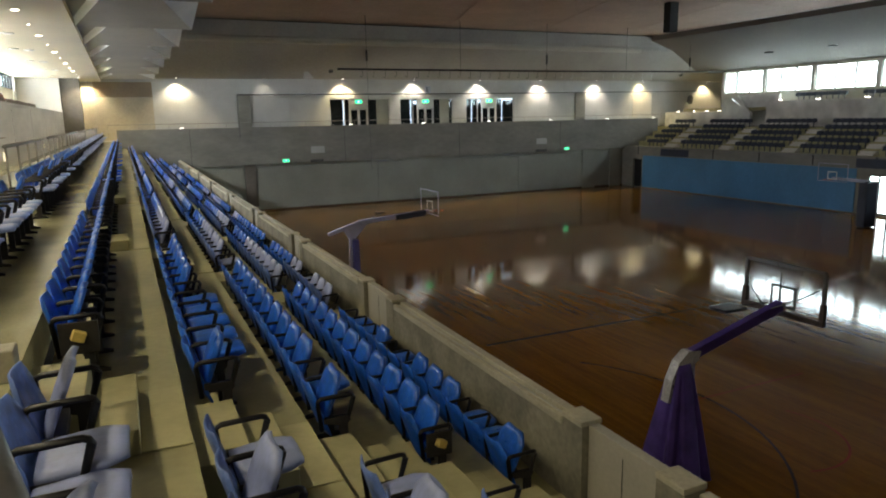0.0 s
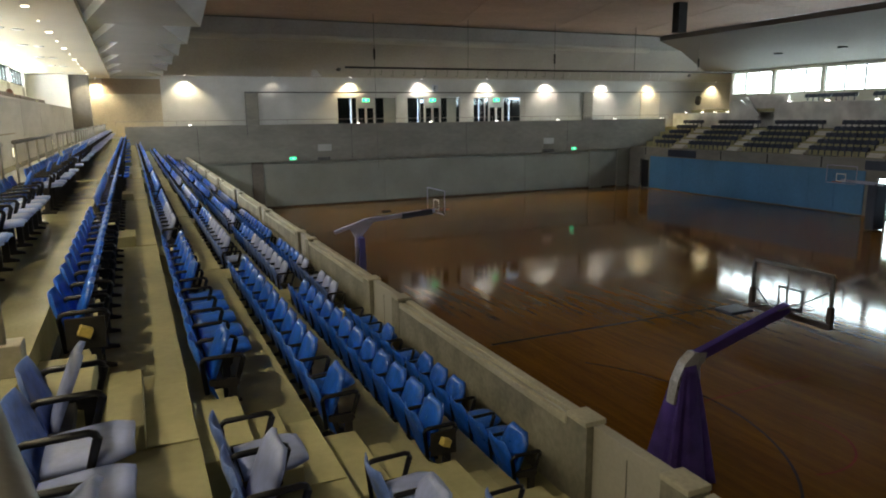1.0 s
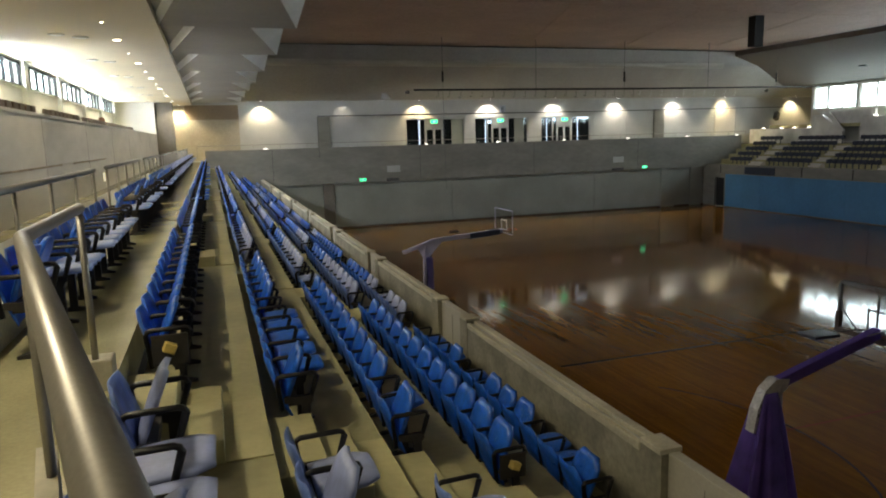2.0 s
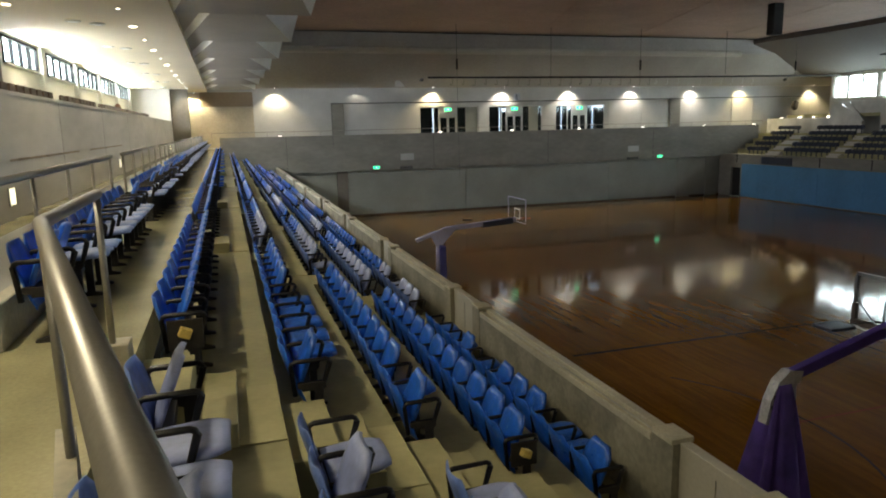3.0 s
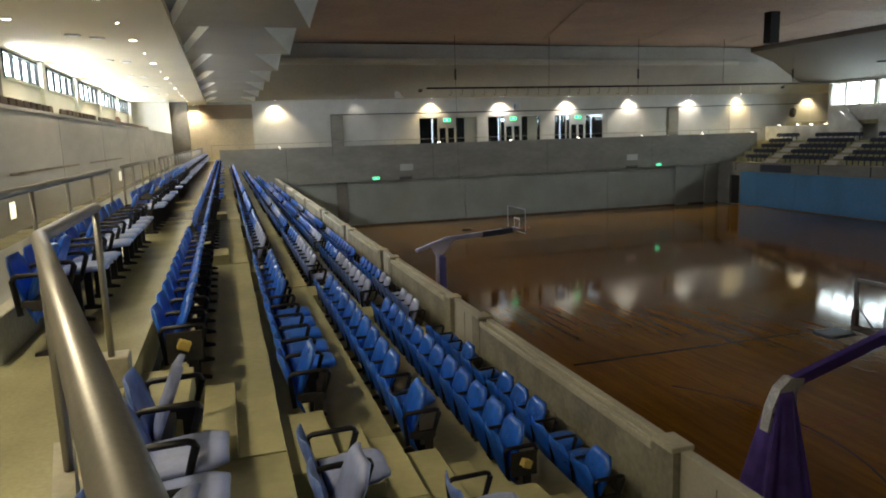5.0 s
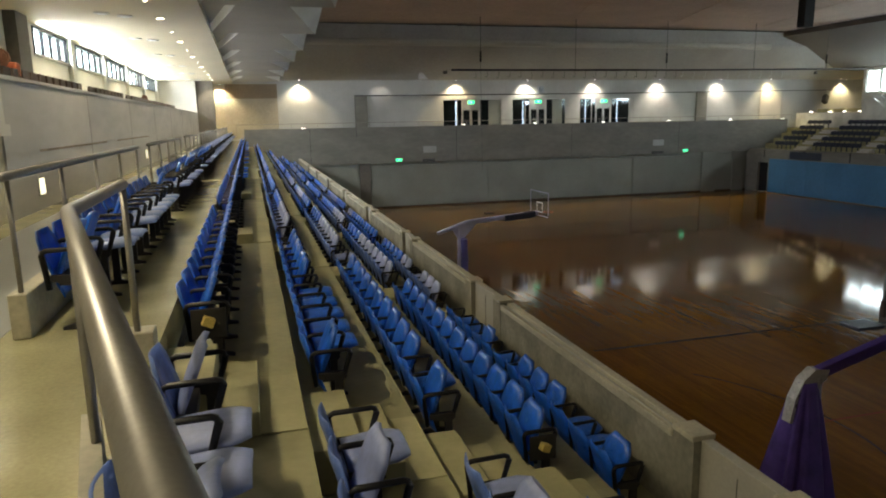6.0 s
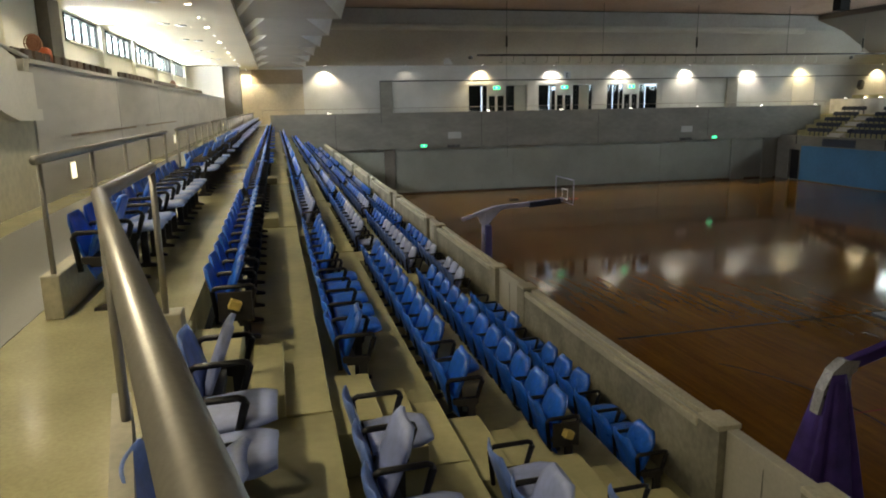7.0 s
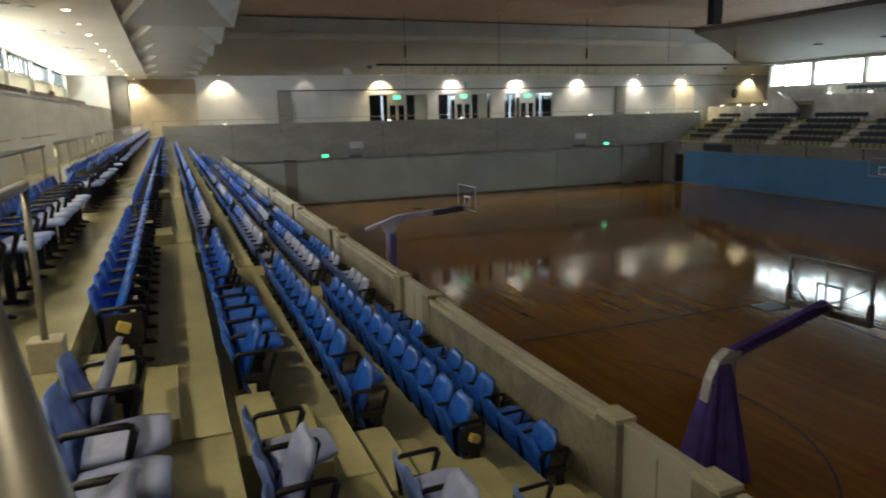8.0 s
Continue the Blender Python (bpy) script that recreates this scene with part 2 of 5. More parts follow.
M_BLACK = material("black_plastic", (0.012, 0.012, 0.014), 0.34, grain=60, amount=0.15, bump=0.03, spec=0.35)
M_BASE = material("black_seat_base", (0.022, 0.02, 0.02), 0.55, grain=40, amount=0.2, bump=0.03)
M_NAVY = material("dark_navy_seat", (0.035, 0.045, 0.075), 0.5, grain=10, amount=0.15, bump=0.0)
M_YELLOW = material("yellow_foam", (0.62, 0.47, 0.13), 0.7, grain=60, amount=0.12, bump=0.1)
M_PURPLE = material("purple_cover_cloth", (0.075, 0.04, 0.26), 0.8, grain=70, amount=0.15, patch=3, patch_amount=0.3, bump=0.1)
M_PURPLE_PAINT = material("purple_paint", (0.085, 0.05, 0.29), 0.35, grain=20, amount=0.1, bump=0.01)
M_POSTPAD = material("blue_violet_padding", (0.10, 0.10, 0.33), 0.5, grain=20, amount=0.1, patch=3, patch_amount=0.2, bump=0.03)
M_LILAC = material("pale_lilac_paint", (0.45, 0.44, 0.58), 0.4, grain=20, amount=0.08, bump=0.01)
M_GREYPAINT = material("worn_grey_paint", (0.42, 0.41, 0.40), 0.45, grain=20, amount=0.15, patch=5, patch_amount=0.25, bump=0.03)
M_BOARDPAD = material("dark_board_padding", (0.06, 0.04, 0.03), 0.6, grain=30, amount=0.15, bump=0.05)
M_WHITE = material("white_paint", (0.72, 0.72, 0.70), 0.45, grain=30, amount=0.05, bump=0.01)
M_FRAME = material("dark_window_frame", (0.10, 0.10, 0.10), 0.5, grain=30, amount=0.1, bump=0.01)
M_ALU = material("aluminium_frame", (0.48, 0.48, 0.46), 0.4, metal=0.6, grain=50, amount=0.06, bump=0.01)
M_ORANGE = material("orange_paint", (0.55, 0.13, 0.05), 0.5, grain=20, amount=0.15, bump=0.02)
M_RED = material("red_brown_paint", (0.22, 0.06, 0.03), 0.5, grain=20, amount=0.15, bump=0.02)
M_GLASS = glass("window_glass")
M_GLASS_DARK = glass("dark_glass", (0.35, 0.4, 0.42))
M_BOARD = glass("backboard_acrylic", (0.98, 0.985, 0.985), 0.05)
M_SKY = glow("bright_sky", (0.86, 0.93, 1.0), WINDOW_GLOW)
M_DAYSTRIP = glow("daylight_gap", (0.9, 0.9, 1.0), 16.0)
M_LAMP = glow("lamp_warm", (1.0, 0.86, 0.58), 14.0)
M_LAMP_W = glow("lamp_white", (1.0, 0.93, 0.82), 10.0)
M_EXIT = glow("exit_green", (0.02, 0.8, 0.3), 2.4)
M_EXIT_W = glow("exit_white", (0.6, 1.0, 0.8), 2.0)
M_FOOT = glow("footlight", (1.0, 0.93, 0.62), 1.6)


# ---------------------------------------------------------------- mesh helpers
def mesh_of(name, bm, mat, smooth=False):
    me = bpy.data.meshes.new(name)
    bmesh.ops.recalc_face_normals(bm, faces=bm.faces)
    bm.to_mesh(me)
    bm.free()
    me.materials.append(mat)
    if smooth:
        me.polygons.foreach_set("use_smooth", [True] * len(me.polygons))
    return me


def part(name, bm, mat, parent=None, label="", smooth=False):
    ob = new(name, mesh_of(name, bm, mat, smooth))
    if parent:
        ob.parent = parent
    if label:
        ob["label"] = label
    return ob


def structure(name, bm, mat, label, category="", smooth=False):
    return tagged(part(name, bm, mat, None, "", smooth), label, category or name.split("_")[0], "", "structure")


def thing(name, label, category, group="", m=None):
    ob = new(name)
    ob.empty_display_size = 0.2
    if m is not None:
        ob.matrix_basis = m
    return tagged(ob, label, category, group)


def box(bm, x0, x1, y0, y1, z0, z1, bevel=0.0):
    vs = [bm.verts.new((x, y, z)) for z in (z0, z1) for x, y in ((x0, y0), (x1, y0), (x1, y1), (x0, y1))]
    fs = [bm.faces.new([vs[i] for i in q]) for q in ((3, 2, 1, 0), (4, 5, 6, 7), (0, 1, 5, 4), (1, 2, 6, 5), (2, 3, 7, 6), (3, 0, 4, 7))]
    if bevel:
        es = list({e for f in fs for e in f.edges})
        bmesh.ops.bevel(bm, geom=es, offset=bevel, segments=2, affect="EDGES", profile=0.5)
    return bm


def boxed(*a, **k):
    return box(bmesh.new(), *a, **k)


def tube(bm, pts, r, sides=8, caps=True):
    """A round bar along a polyline."""
    pts = [Vector(p) for p in pts]
    rings = []
    n = len(pts)
    ref = Vector((0.13, 0.21, 0.97))
    for i, p in enumerate(pts):
        d = (pts[min(i + 1, n - 1)] - pts[max(i - 1, 0)]).normalized()
        u = d.cross(ref)
        if u.length < 0.05:
            u = d.cross(Vector((1, 0, 0)))
        u.normalize()
        v = d.cross(u)
        k = 1.0
        if 0 < i < n - 1:
            a = (pts[i] - pts[i - 1]).normalized()
            k = 1 / max(0.5, d.dot(a))
        rings.append([bm.verts.new(p + (u * math.cos(t) + v * math.sin(t)) * r * k)
                      for t in (2 * math.pi * j / sides for j in range(sides))])
    for a, b in zip(rings, rings[1:]):
        for j in range(sides):
            bm.faces.new((a[j], a[(j + 1) % sides], b[(j + 1) % sides], b[j]))
    if caps:
        bm.faces.new(rings[0][::-1])
        bm.faces.new(rings[-1])
    return bm


def prism(bm, outline, axis, a, b):
    """An outline in the two other axes, drawn out along axis from a to b."""
    def at(p, s):
        if axis == "y":
            return (p[0], s, p[1])
        if axis == "x":
            return (s, p[0], p[1])
        return (p[0], p[1], s)
    lo = [bm.verts.new(at(p, a)) for p in outline]
    hi = [bm.verts.new(at(p, b)) for p in outline]
    n = len(outline)
    bm.faces.new(lo[::-1])
    bm.faces.new(hi)
    for i in range(n):
        bm.faces.new((lo[i], lo[(i + 1) % n], hi[(i + 1) % n], hi[i]))
    return bm


def disc(bm, x, y, z, r, h, sides=14):
    return prism(bm, [(x + r * math.cos(2 * math.pi * i / sides), y + r * math.sin(2 * math.pi * i / sides)) for i in range(sides)], "z", z, z + h)


def holed_wall(bm, axis, at0, at1, a0, a1, z0, z1, holes):
    """A wall of the thickness at0..at1 along axis ('x': it runs along x), from a0 to a1, with rectangular holes (a, b, za, zb)."""
    cuts_a = sorted({a0, a1, *[h[0] for h in holes], *[h[1] for h in holes]})
    cuts_z = sorted({z0, z1, *[h[2] for h in holes], *[h[3] for h in holes]})
    for p, q in zip(cuts_a, cuts_a[1:]):
        for u, v in zip(cuts_z, cuts_z[1:]):
            c, e = (p + q) / 2, (u + v) / 2
            if any(h[0] < c < h[1] and h[2] < e < h[3] for h in holes):
                continue
            if axis == "x":
                box(bm, p, q, at0, at1, u, v)
            else:
                box(bm, at0, at1, p, q, u, v)
    return bm


# ---------------------------------------------------------------- court and shell
structure("floor_court", boxed(PAR_OUT, 2 * MID - PAR_OUT, Y0, 41.0, -0.3, 0.0), M_COURT, "dark lacquered hardwood sports floor with a mirror gloss", "floor")

structure("floor_court_border", boxed(PAR_OUT, 2 * MID - PAR_OUT, 41.002, YF + 0.36, -0.3, 0.0), M_COURT_EDGE, "lighter orange-brown stretch of the wooden floor by the end wall", "floor")


def painted_line(mat, label, pts, w=0.05, z=0.002):
    bm = bmesh.new()
    pts = [Vector((*p, 0)) for p in pts]
    vs = []
    for i, p in enumerate(pts):
        d = (pts[min(i + 1, len(pts) - 1)] - pts[max(i - 1, 0)]).normalized()
        n = Vector((-d.y, d.x, 0)) * w / 2
        vs.append((bm.verts.new((*(p + n).xy, z)), bm.verts.new((*(p - n).xy, z))))
    for a, b in zip(vs, vs[1:]):
        bm.faces.new((a[0], a[1], b[1], b[0]))
    return structure("floor_line", bm, mat, label, "line")


def arc(cx, cy, r, a0, a1, n=28):
    return [(cx + r * math.cos(radians(a0 + (a1 - a0) * i / n)), cy + r * math.sin(radians(a0 + (a1 - a0) * i / n))) for i in range(n + 1)]


for yc in (9.2, 27.2):
    painted_line(M_LINE, "black court side line on the wooden floor", [(9.6, yc + 8.5), (38.7, yc + 8.5)], w=0.12, z=0.002)
    if yc > 20:
        continue
    painted_line(M_LINE, "black court side line on the wooden floor", [(9.6, yc - 7.5), (38.7, yc - 7.5)], z=0.002)
    painted_line(M_LINE_BLUE, "dark curved court line on the wooden floor", arc(7.15, yc + 2.52, 5.35, 40, -62), w=0.06, z=0.003)
    painted_line(M_LINE_RED, "red free-throw arc on the wooden floor", arc(12.15, yc + 0.42, 1.58, -110, 25), z=0.005)
    painted_line(M_LINE_RED, "red volleyball line on the wooden floor", [(11.6, yc + 2.5), (16.0, yc + 2.5)], z=0.006)

# end parapet (upper band) and the recessed wall under it
bm = bmesh.new()
box(bm, -0.35, 2 * MID + 0.35, YF, YF + 0.25, 3.62, 6.46)
structure("wall_end_parapet", bm, M_CONC, "bare grey concrete gallery parapet across the hall's end", "wall")
bm = bmesh.new()
holes = [(4.4, 8.2), (9.15, 19.0), (19.03, 32.6), (32.66, 39.7), (41.26, 43.0)]
box(bm, PAR_IN, 2 * MID - PAR_IN + 0.2, YF + 0.35, YF + 0.6, -0.3, 3.62)
low = structure("wall_end_lower", bm, M_CONC_LO, "grey painted lower end wall with wide flush panels", "wall")
for a, b in holes:
    part("panel", boxed(a, b, YF + 0.29, YF + 0.349, 0.12, 3.4, bevel=0.006), M_CONC_LO, low)
structure("baseboard_end", boxed(PAR_OUT, 2 * MID - PAR_OUT, YF + 0.25, YF + 0.289, 0.0, 0.115), M_BOARDPAD, "dark baseboard along the end wall", "baseboard")
for a, b in ((8.25, 9.1), (39.75, 41.2), (43.0, 44.3)):
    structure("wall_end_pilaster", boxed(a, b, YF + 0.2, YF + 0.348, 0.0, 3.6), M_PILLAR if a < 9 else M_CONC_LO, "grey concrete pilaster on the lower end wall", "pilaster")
for a in (4.46, 16.2, 26.5, 37.0):
    structure("wall_end_joint", boxed(a, a + 0.02, YF - 0.003, YF + 0.02, 3.7, 6.4), M_DARK, "narrow vertical joint in the concrete parapet", "joint")

# gallery floor behind the end parapet
structure("floor_gallery", boxed(-8.5, 60, YF + 0.25, YD, T0 - 0.25, T0), M_WALK, "pale vinyl gallery floor at the hall's end", "floor")

# end wall with three glazed door bays
DOORS = [(15.75, 21.0), (21.95, 27.05), (28.35, 33.35)]
xs = [-8.5] + [c for d in DOORS for c in d] + [60]
for a, b in zip(xs[0::2], xs[1::2]):
    structure("wall_end", boxed(a, b, YD, YD + 0.3, T0, 8.62), M_PANEL, "pale concrete end wall of the gallery washed by ceiling spots", "wall")
structure("wall_end_upper", boxed(-8.5, 60, YD, YD + 0.3, 8.62, 10.3), M_PANEL, "pale upper end wall above the glazed doors", "wall")
for i, (a, b) in enumerate([(3.05, 8.3), (9.4, 12.4), (12.43, 15.5), (33.7, 37.2), (37.23, 40.1), (41.4, 44.6), (49.9, 53.4)]):
    structure(f"trim_wall_panel_{i + 1}", boxed(a, b, YD - 0.03, YD - 0.002, T0 + 0.1, 8.85), M_PANEL, "large pale flush wall panel", "panel")
for a, b in ((8.33, 9.34), (40.2, 41.3)):
    structure("wall_end_column", boxed(a, b, YD - 0.22, YD - 0.031, T0, 9.0), M_CONC, "grey concrete column standing proud of the end wall", "column")
structure("trim_dark_panel", boxed(-1.58, 2.3, YD - 0.05, YD - 0.002, 8.8, 9.895), M_OLIVE, "dark olive-brown upper wall panel", "panel")
structure("trim_corner_panel", boxed(-3.39, -1.585, YD - 0.03, YD - 0.002, T0 + 0.1, CEIL - 0.06), M_TAN, "tan corner wall panel under a warm spot", "panel")
structure("trim_tan_panel", boxed(-1.58, 2.3, YD - 0.04, YD - 0.002, T0 + 0.1, 8.79), M_TAN, "tan lower wall panel lit by a warm spot", "panel")
structure("trim_yellow_panel", boxed(47.34, 49.77, YD - 0.05, YD - 0.004, T0 + 0.3, 9.3), M_PLASTER, "cream wall panel lit by a warm spot", "panel")
structure("wall_upper_tier_end", boxed(XG + 0.002, XW - 0.003, 51.25, 51.5, 7.3, CEIL), M_PLASTER, "pale end wall of the upper tier in glaring daylight", "wall")
# the pillar's shade comes from its darkened colour
structure("wall_corner_pillar", boxed(-3.4, -2.25, 51.6, 52.6, T0, CEIL), M_PILLAR, "concrete pillar at the end of the walkway, its shade painted into the grey", "pillar")

# lobby seen through the glazed doors
structure("floor_lobby", boxed(14, 35, YD + 0.3, YD + 4.6, T0 - 0.2, T0), M_CONC, "dim lobby floor beyond the glazed doors", "floor")
bm = boxed(14, 35, YD + 4.6, YD + 4.8, T0, 9.2)
box(bm, 13.8, 14, YD + 0.3, YD + 4.8, T0, 9.2)
box(bm, 35, 35.2, YD + 0.3, YD + 4.8, T0, 9.2)
structure("wall_lobby", bm, M_CONC_LO, "dim grey lobby wall beyond the glazed doors", "wall")
structure("ceiling_lobby", boxed(13.8, 35.2, YD + 0.3, YD + 4.8, 9.2, 9.3), M_PLASTER, "plain lobby ceiling", "ceiling")


def door_bay(n, a, b):
    """Fixed dark glazing, a double door with an exit sign over it, and fixed glazing again."""
    bay = thing(f"door_{n}", "aluminium-framed glazed double doors with fixed side lights", "door")
    bay["kind"] = "structure"
    w = b - a
    d0, d1 = a + 0.33 * w, a + 0.62 * w
    f = 0.07
    y0, y1 = YD + 0.06, YD + 0.18
    zt = 8.62
    for x in (a, d0 - f, d1, b - f, (a + d0) / 2 + 0.35):
        part("mullion", boxed(x, x + f, y0, y1, T0, zt), M_ALU, bay)
    for z0, z1 in ((zt - 0.1, zt), (T0 + 0.55, T0 + 0.65)):
        part("transom", boxed(a + f, d0 - f, y0 + 0.01, y1 - 0.01, z0, z1), M_ALU, bay)
        part("transom", boxed(d1 + f, b - f, y0 + 0.01, y1 - 0.01, z0, z1), M_ALU, bay)
    part("overpanel", boxed(d0, d1, y0 + 0.01, y1 - 0.01, T0 + 2.18, zt), M_ALU, bay, "pale panel above the double door")
    part("fixed_pane", boxed(a + f, d0 - f, y0 + 0.05, y0 + 0.06, T0, zt - 0.1), M_GLASS_DARK, bay)
    part("fixed_pane", boxed(d1 + f, b - f, y0 + 0.05, y0 + 0.06, T0, zt - 0.1), M_GLASS_DARK, bay)
    if n < 3:
        c = d1 + f + (b - d1) * (0.38 if n == 1 else 0.3)
        part("blind", boxed(c, b - f - (0.02 if n == 1 else 0.3), y0 + 0.03, y0 + 0.045, T0 + 0.66, zt - 0.12), M_CONC_LO, bay, "grey blind over the side light")
    m = (d0 + d1) / 2
    for p, q in ((d0, m), (m, d1)):
        leaf = part("door_leaf", holed_wall(bmesh.new(), "x", y0 + 0.03, y0 + 0.08, p + 0.01, q - 0.01, T0 + 0.01, T0 + 2.16,
                                            [(p + 0.1, q - 0.1, T0 + 0.2, T0 + 2.06)]), M_ALU, bay)
        part("pane", boxed(p + 0.1, q - 0.1, y0 + 0.05, y0 + 0.06, T0 + 0.2, T0 + 2.06), M_GLASS_DARK, leaf)
        part("handle", tube(bmesh.new(), [(m + (0.09 if q > m else -0.09), y0 - 0.02, T0 + 0.85), (m + (0.09 if q > m else -0.09), y0 - 0.02, T0 + 1.35)], 0.015), M_STEEL, leaf)
    return bay


for n, (a, b) in enumerate(DOORS):
    door_bay(n + 1, a, b)


def exit_sign(x, y, z, w=0.5, h=0.2):
    s = thing("exit_sign", "lit green emergency exit sign on the concrete wall", "exit sign", "exit signs")
    part("housing", boxed(x - w / 2 - 0.03, x + w / 2 + 0.03, y - 0.08, y, z - h / 2 - 0.03, z + h / 2 + 0.03, bevel=0.01), M_WHITE, s)
    face = part("lit_face", boxed(x - w / 2, x + w / 2, y - 0.086, y - 0.081, z - h / 2, z + h / 2), M_EXIT, s, "glowing green face")
    part("arrow", boxed(x - w * 0.12, x + w * 0.12, y - 0.091, y - 0.087, z - h * 0.2, z + h * 0.2), M_EXIT_W, face, "pale pictogram")
    return s


exit_sign(11.38, YF - 0.002, 3.84)
exit_sign(37.7, YF - 0.002, 3.84)
for (a, b) in DOORS:
    m = a + 0.475 * (b - a)
    exit_sign(m, YD + 0.062, 8.34, 0.6, 0.26)

# daylight strips and lit panels in the lobby behind the glass
for (x0, x1, z0, z1) in ((16.9, 16.955, T0 + 0.1, 8.5), (22.98, 23.035, T0 + 0.1, 8.5), (28.95, 29.005, T0 + 0.1, 8.5), (23.23, 23.55, 8.1, 8.4), (32.1, 33.2, 8.36, 8.51), (32.1, 32.15, T0 + 0.67, 8.3), (29.62, 29.88, 8.2, 8.5)):
    tagged(part("lobby_window", boxed(x0, x1, YD + 0.13, YD + 0.145, z0, z1), M_DAYSTRIP), "narrow bright strip of daylight in the dark lobby", "window", "lobby windows")


def vent(x0, x1, z0, z1):
    v = thing("wall_vent", "dark louvred ventilation grille in the concrete wall", "vent", "wall vents")
    part("backing", boxed(x0, x1, YF - 0.02, YF - 0.002, z0, z1), M_DARK, v)
    for i in range(4):
        z = z0 + (z1 - z0) * (i + 0.5) / 4
        part("slat", boxed(x0 + 0.02, x1 - 0.02, YF - 0.045, YF - 0.021, z - 0.02, z + 0.015), M_FRAME, v)
    return v


vent(13.34, 14.36, 3.64, 3.86)
vent(34.3, 35.5, 3.64, 3.86)
for x in (13.4, 34.4):
    tagged(part("wall_plate", boxed(x, x + 1.1, YF - 0.025, YF - 0.002, 4.35, 4.87, bevel=0.005), M_PANEL), "pale blank cover plate on the concrete parapet", "plate")

# rails on the end parapet and small footlights on its top
rail = thing("gallery_railing", "thin steel railing along the end parapet", "railing")
part("top_rail", tube(bmesh.new(), [(-0.9, YF + 0.12, 6.82), (24, YF + 0.12, 6.82), (49.2, YF + 0.12, 6.82)], 0.025), M_STEEL_DULL, rail)
for i in range(26):
    x = -0.9 + 50.1 * i / 25
    part("post", tube(bmesh.new(), [(x, YF + 0.12, 6.465 if x > -0.3 else T0), (x, YF + 0.12, 6.8)], 0.015, 6), M_STEEL_DULL, rail)
WASH_X = [-1.95, 4.0, 10.45, 16.8, 23.15, 29.5, 35.95, 42.4, 48.1, 56.8]
for k, x in enumerate(WASH_X):
    if x < 0:
        continue
    t = thing("parapet_light", "small round footlight on top of the gallery parapet", "light", "parapet lights")
    part("rim", disc(bmesh.new(), x, YF + 0.03, 6.461, 0.18, 0.03), M_ALU, t)
    part("lens", disc(bmesh.new(), x, YF + 0.03, 6.492, 0.13, 0.03), M_LAMP_W if k not in (2,) else M_PLASTER, t)

# soffit ring around the hall and the high brown roof
RX0, RX1, RY1 = 2.35, 2 * MID - 2.35, 51.9
bm = bmesh.new()
prism(bm, [(YD + 0.3, 10.16), (YD - 0.9, 10.16), (RY1, 12.75), (RY1, 14.0), (RY1 + 0.3, 14.0), (YD + 0.6, 10.5)], "x", -8.5, 60)
structure("ceiling_soffit_end", bm, M_SOFFIT, "sloped grey soffit above the end gallery", "soffit")
# the light caught by the ledge is put into its paler colour
structure("trim_soffit_lip", prism(bmesh.new(), [(RY1 - 0.002, 12.46), (RY1 - 0.26, 12.5), (RY1 - 0.36, 12.58), (RY1 - 0.4, 12.7), (RY1 - 0.38, 12.84), (RY1 - 0.3, 12.92), (RY1 - 0.002, 12.95)], "x", -1.0, RX1 - 1.5), M_FOLD_DIM, "ledge along the soffit edge, coloured paler to seem lit from below", "trim")
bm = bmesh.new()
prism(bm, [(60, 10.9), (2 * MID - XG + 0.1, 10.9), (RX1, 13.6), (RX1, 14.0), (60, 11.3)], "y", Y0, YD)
structure("ceiling_soffit_side", bm, M_SOFFIT_SHADED, "sloped soffit above the opposite stand, with shade put into its dark colour", "soffit")
bm = bmesh.new()
box(bm, RX0 - 0.3, RX1 + 0.5, Y0, RY1 + 0.35, 14.12, 14.4)
for k in range(5):
    xc = 6.5 + 8.8 * k
    for yc in (49.5, 33.0, 16.5):
        prism(bm, [(xc, yc), (xc + 4.4, yc - 14.5), (xc - 4.4, yc - 14.5)], "z", 14.1, 14.119)
structure("ceiling_roof", bm, M_ROOF, "high brown boarded roof over the court, in deep shade", "roof")
structure("wall_roof_side", boxed(RX0 - 0.25, RX0 - 0.02, Y0, RY1, 10.6, 14.1), M_SOFFIT, "grey upstand above the folded soffit", "wall")
tagged(part("roof_duct", boxed(33.34, 34.03, 36.0, 36.6, 12.21, 14.119), M_DARK), "dark vertical shaft hanging from the roof", "duct")

# ceiling over the near stand: flat board with a folded outer part
structure("ceiling_left", boxed(XG - 0.3, -1.0, Y0, YD + 0.3, CEIL, CEIL + 0.2), M_CEIL, "flat pale ceiling over the walkway and upper tier", "ceiling")
bm = bmesh.new()
BAY, TIP = 5.7, 19.1
facets = []
for k in range(-5, 7):
    y1 = TIP + BAY * k
    y0 = y1 - BAY + 0.02
    zl, zh, zt = CEIL + 0.05, CEIL + 1.12, CEIL + 1.3
    n1, n2 = bm.verts.new((-0.13, y0, zl)), bm.verts.new((1.25, y0, zl))
    f1, f2 = bm.verts.new((-0.99, y1, zl)), bm.verts.new((2.43, y1, zl))
    o1, o2 = bm.verts.new((-0.99, y0, zh)), bm.verts.new((2.43, y0, zh))
    t1, t2, t3, t4 = [bm.verts.new((x, y, zt)) for x, y in ((-0.99, y0), (2.43, y0), (2.43, y1), (-0.99, y1))]
    facets += [[v.co.copy() for v in q] for q in ((n2, o2, f2), (n1, f1, o1))]
    for q in ((n1, n2, f2, f1), (o2, t2, t3, f2), (o1, f1, t4, t1), (o1, t1, t2, o2, n2, n1), (f1, f2, t3, t4), (t1, t4, t3, t2)):
        bm.faces.new(q)
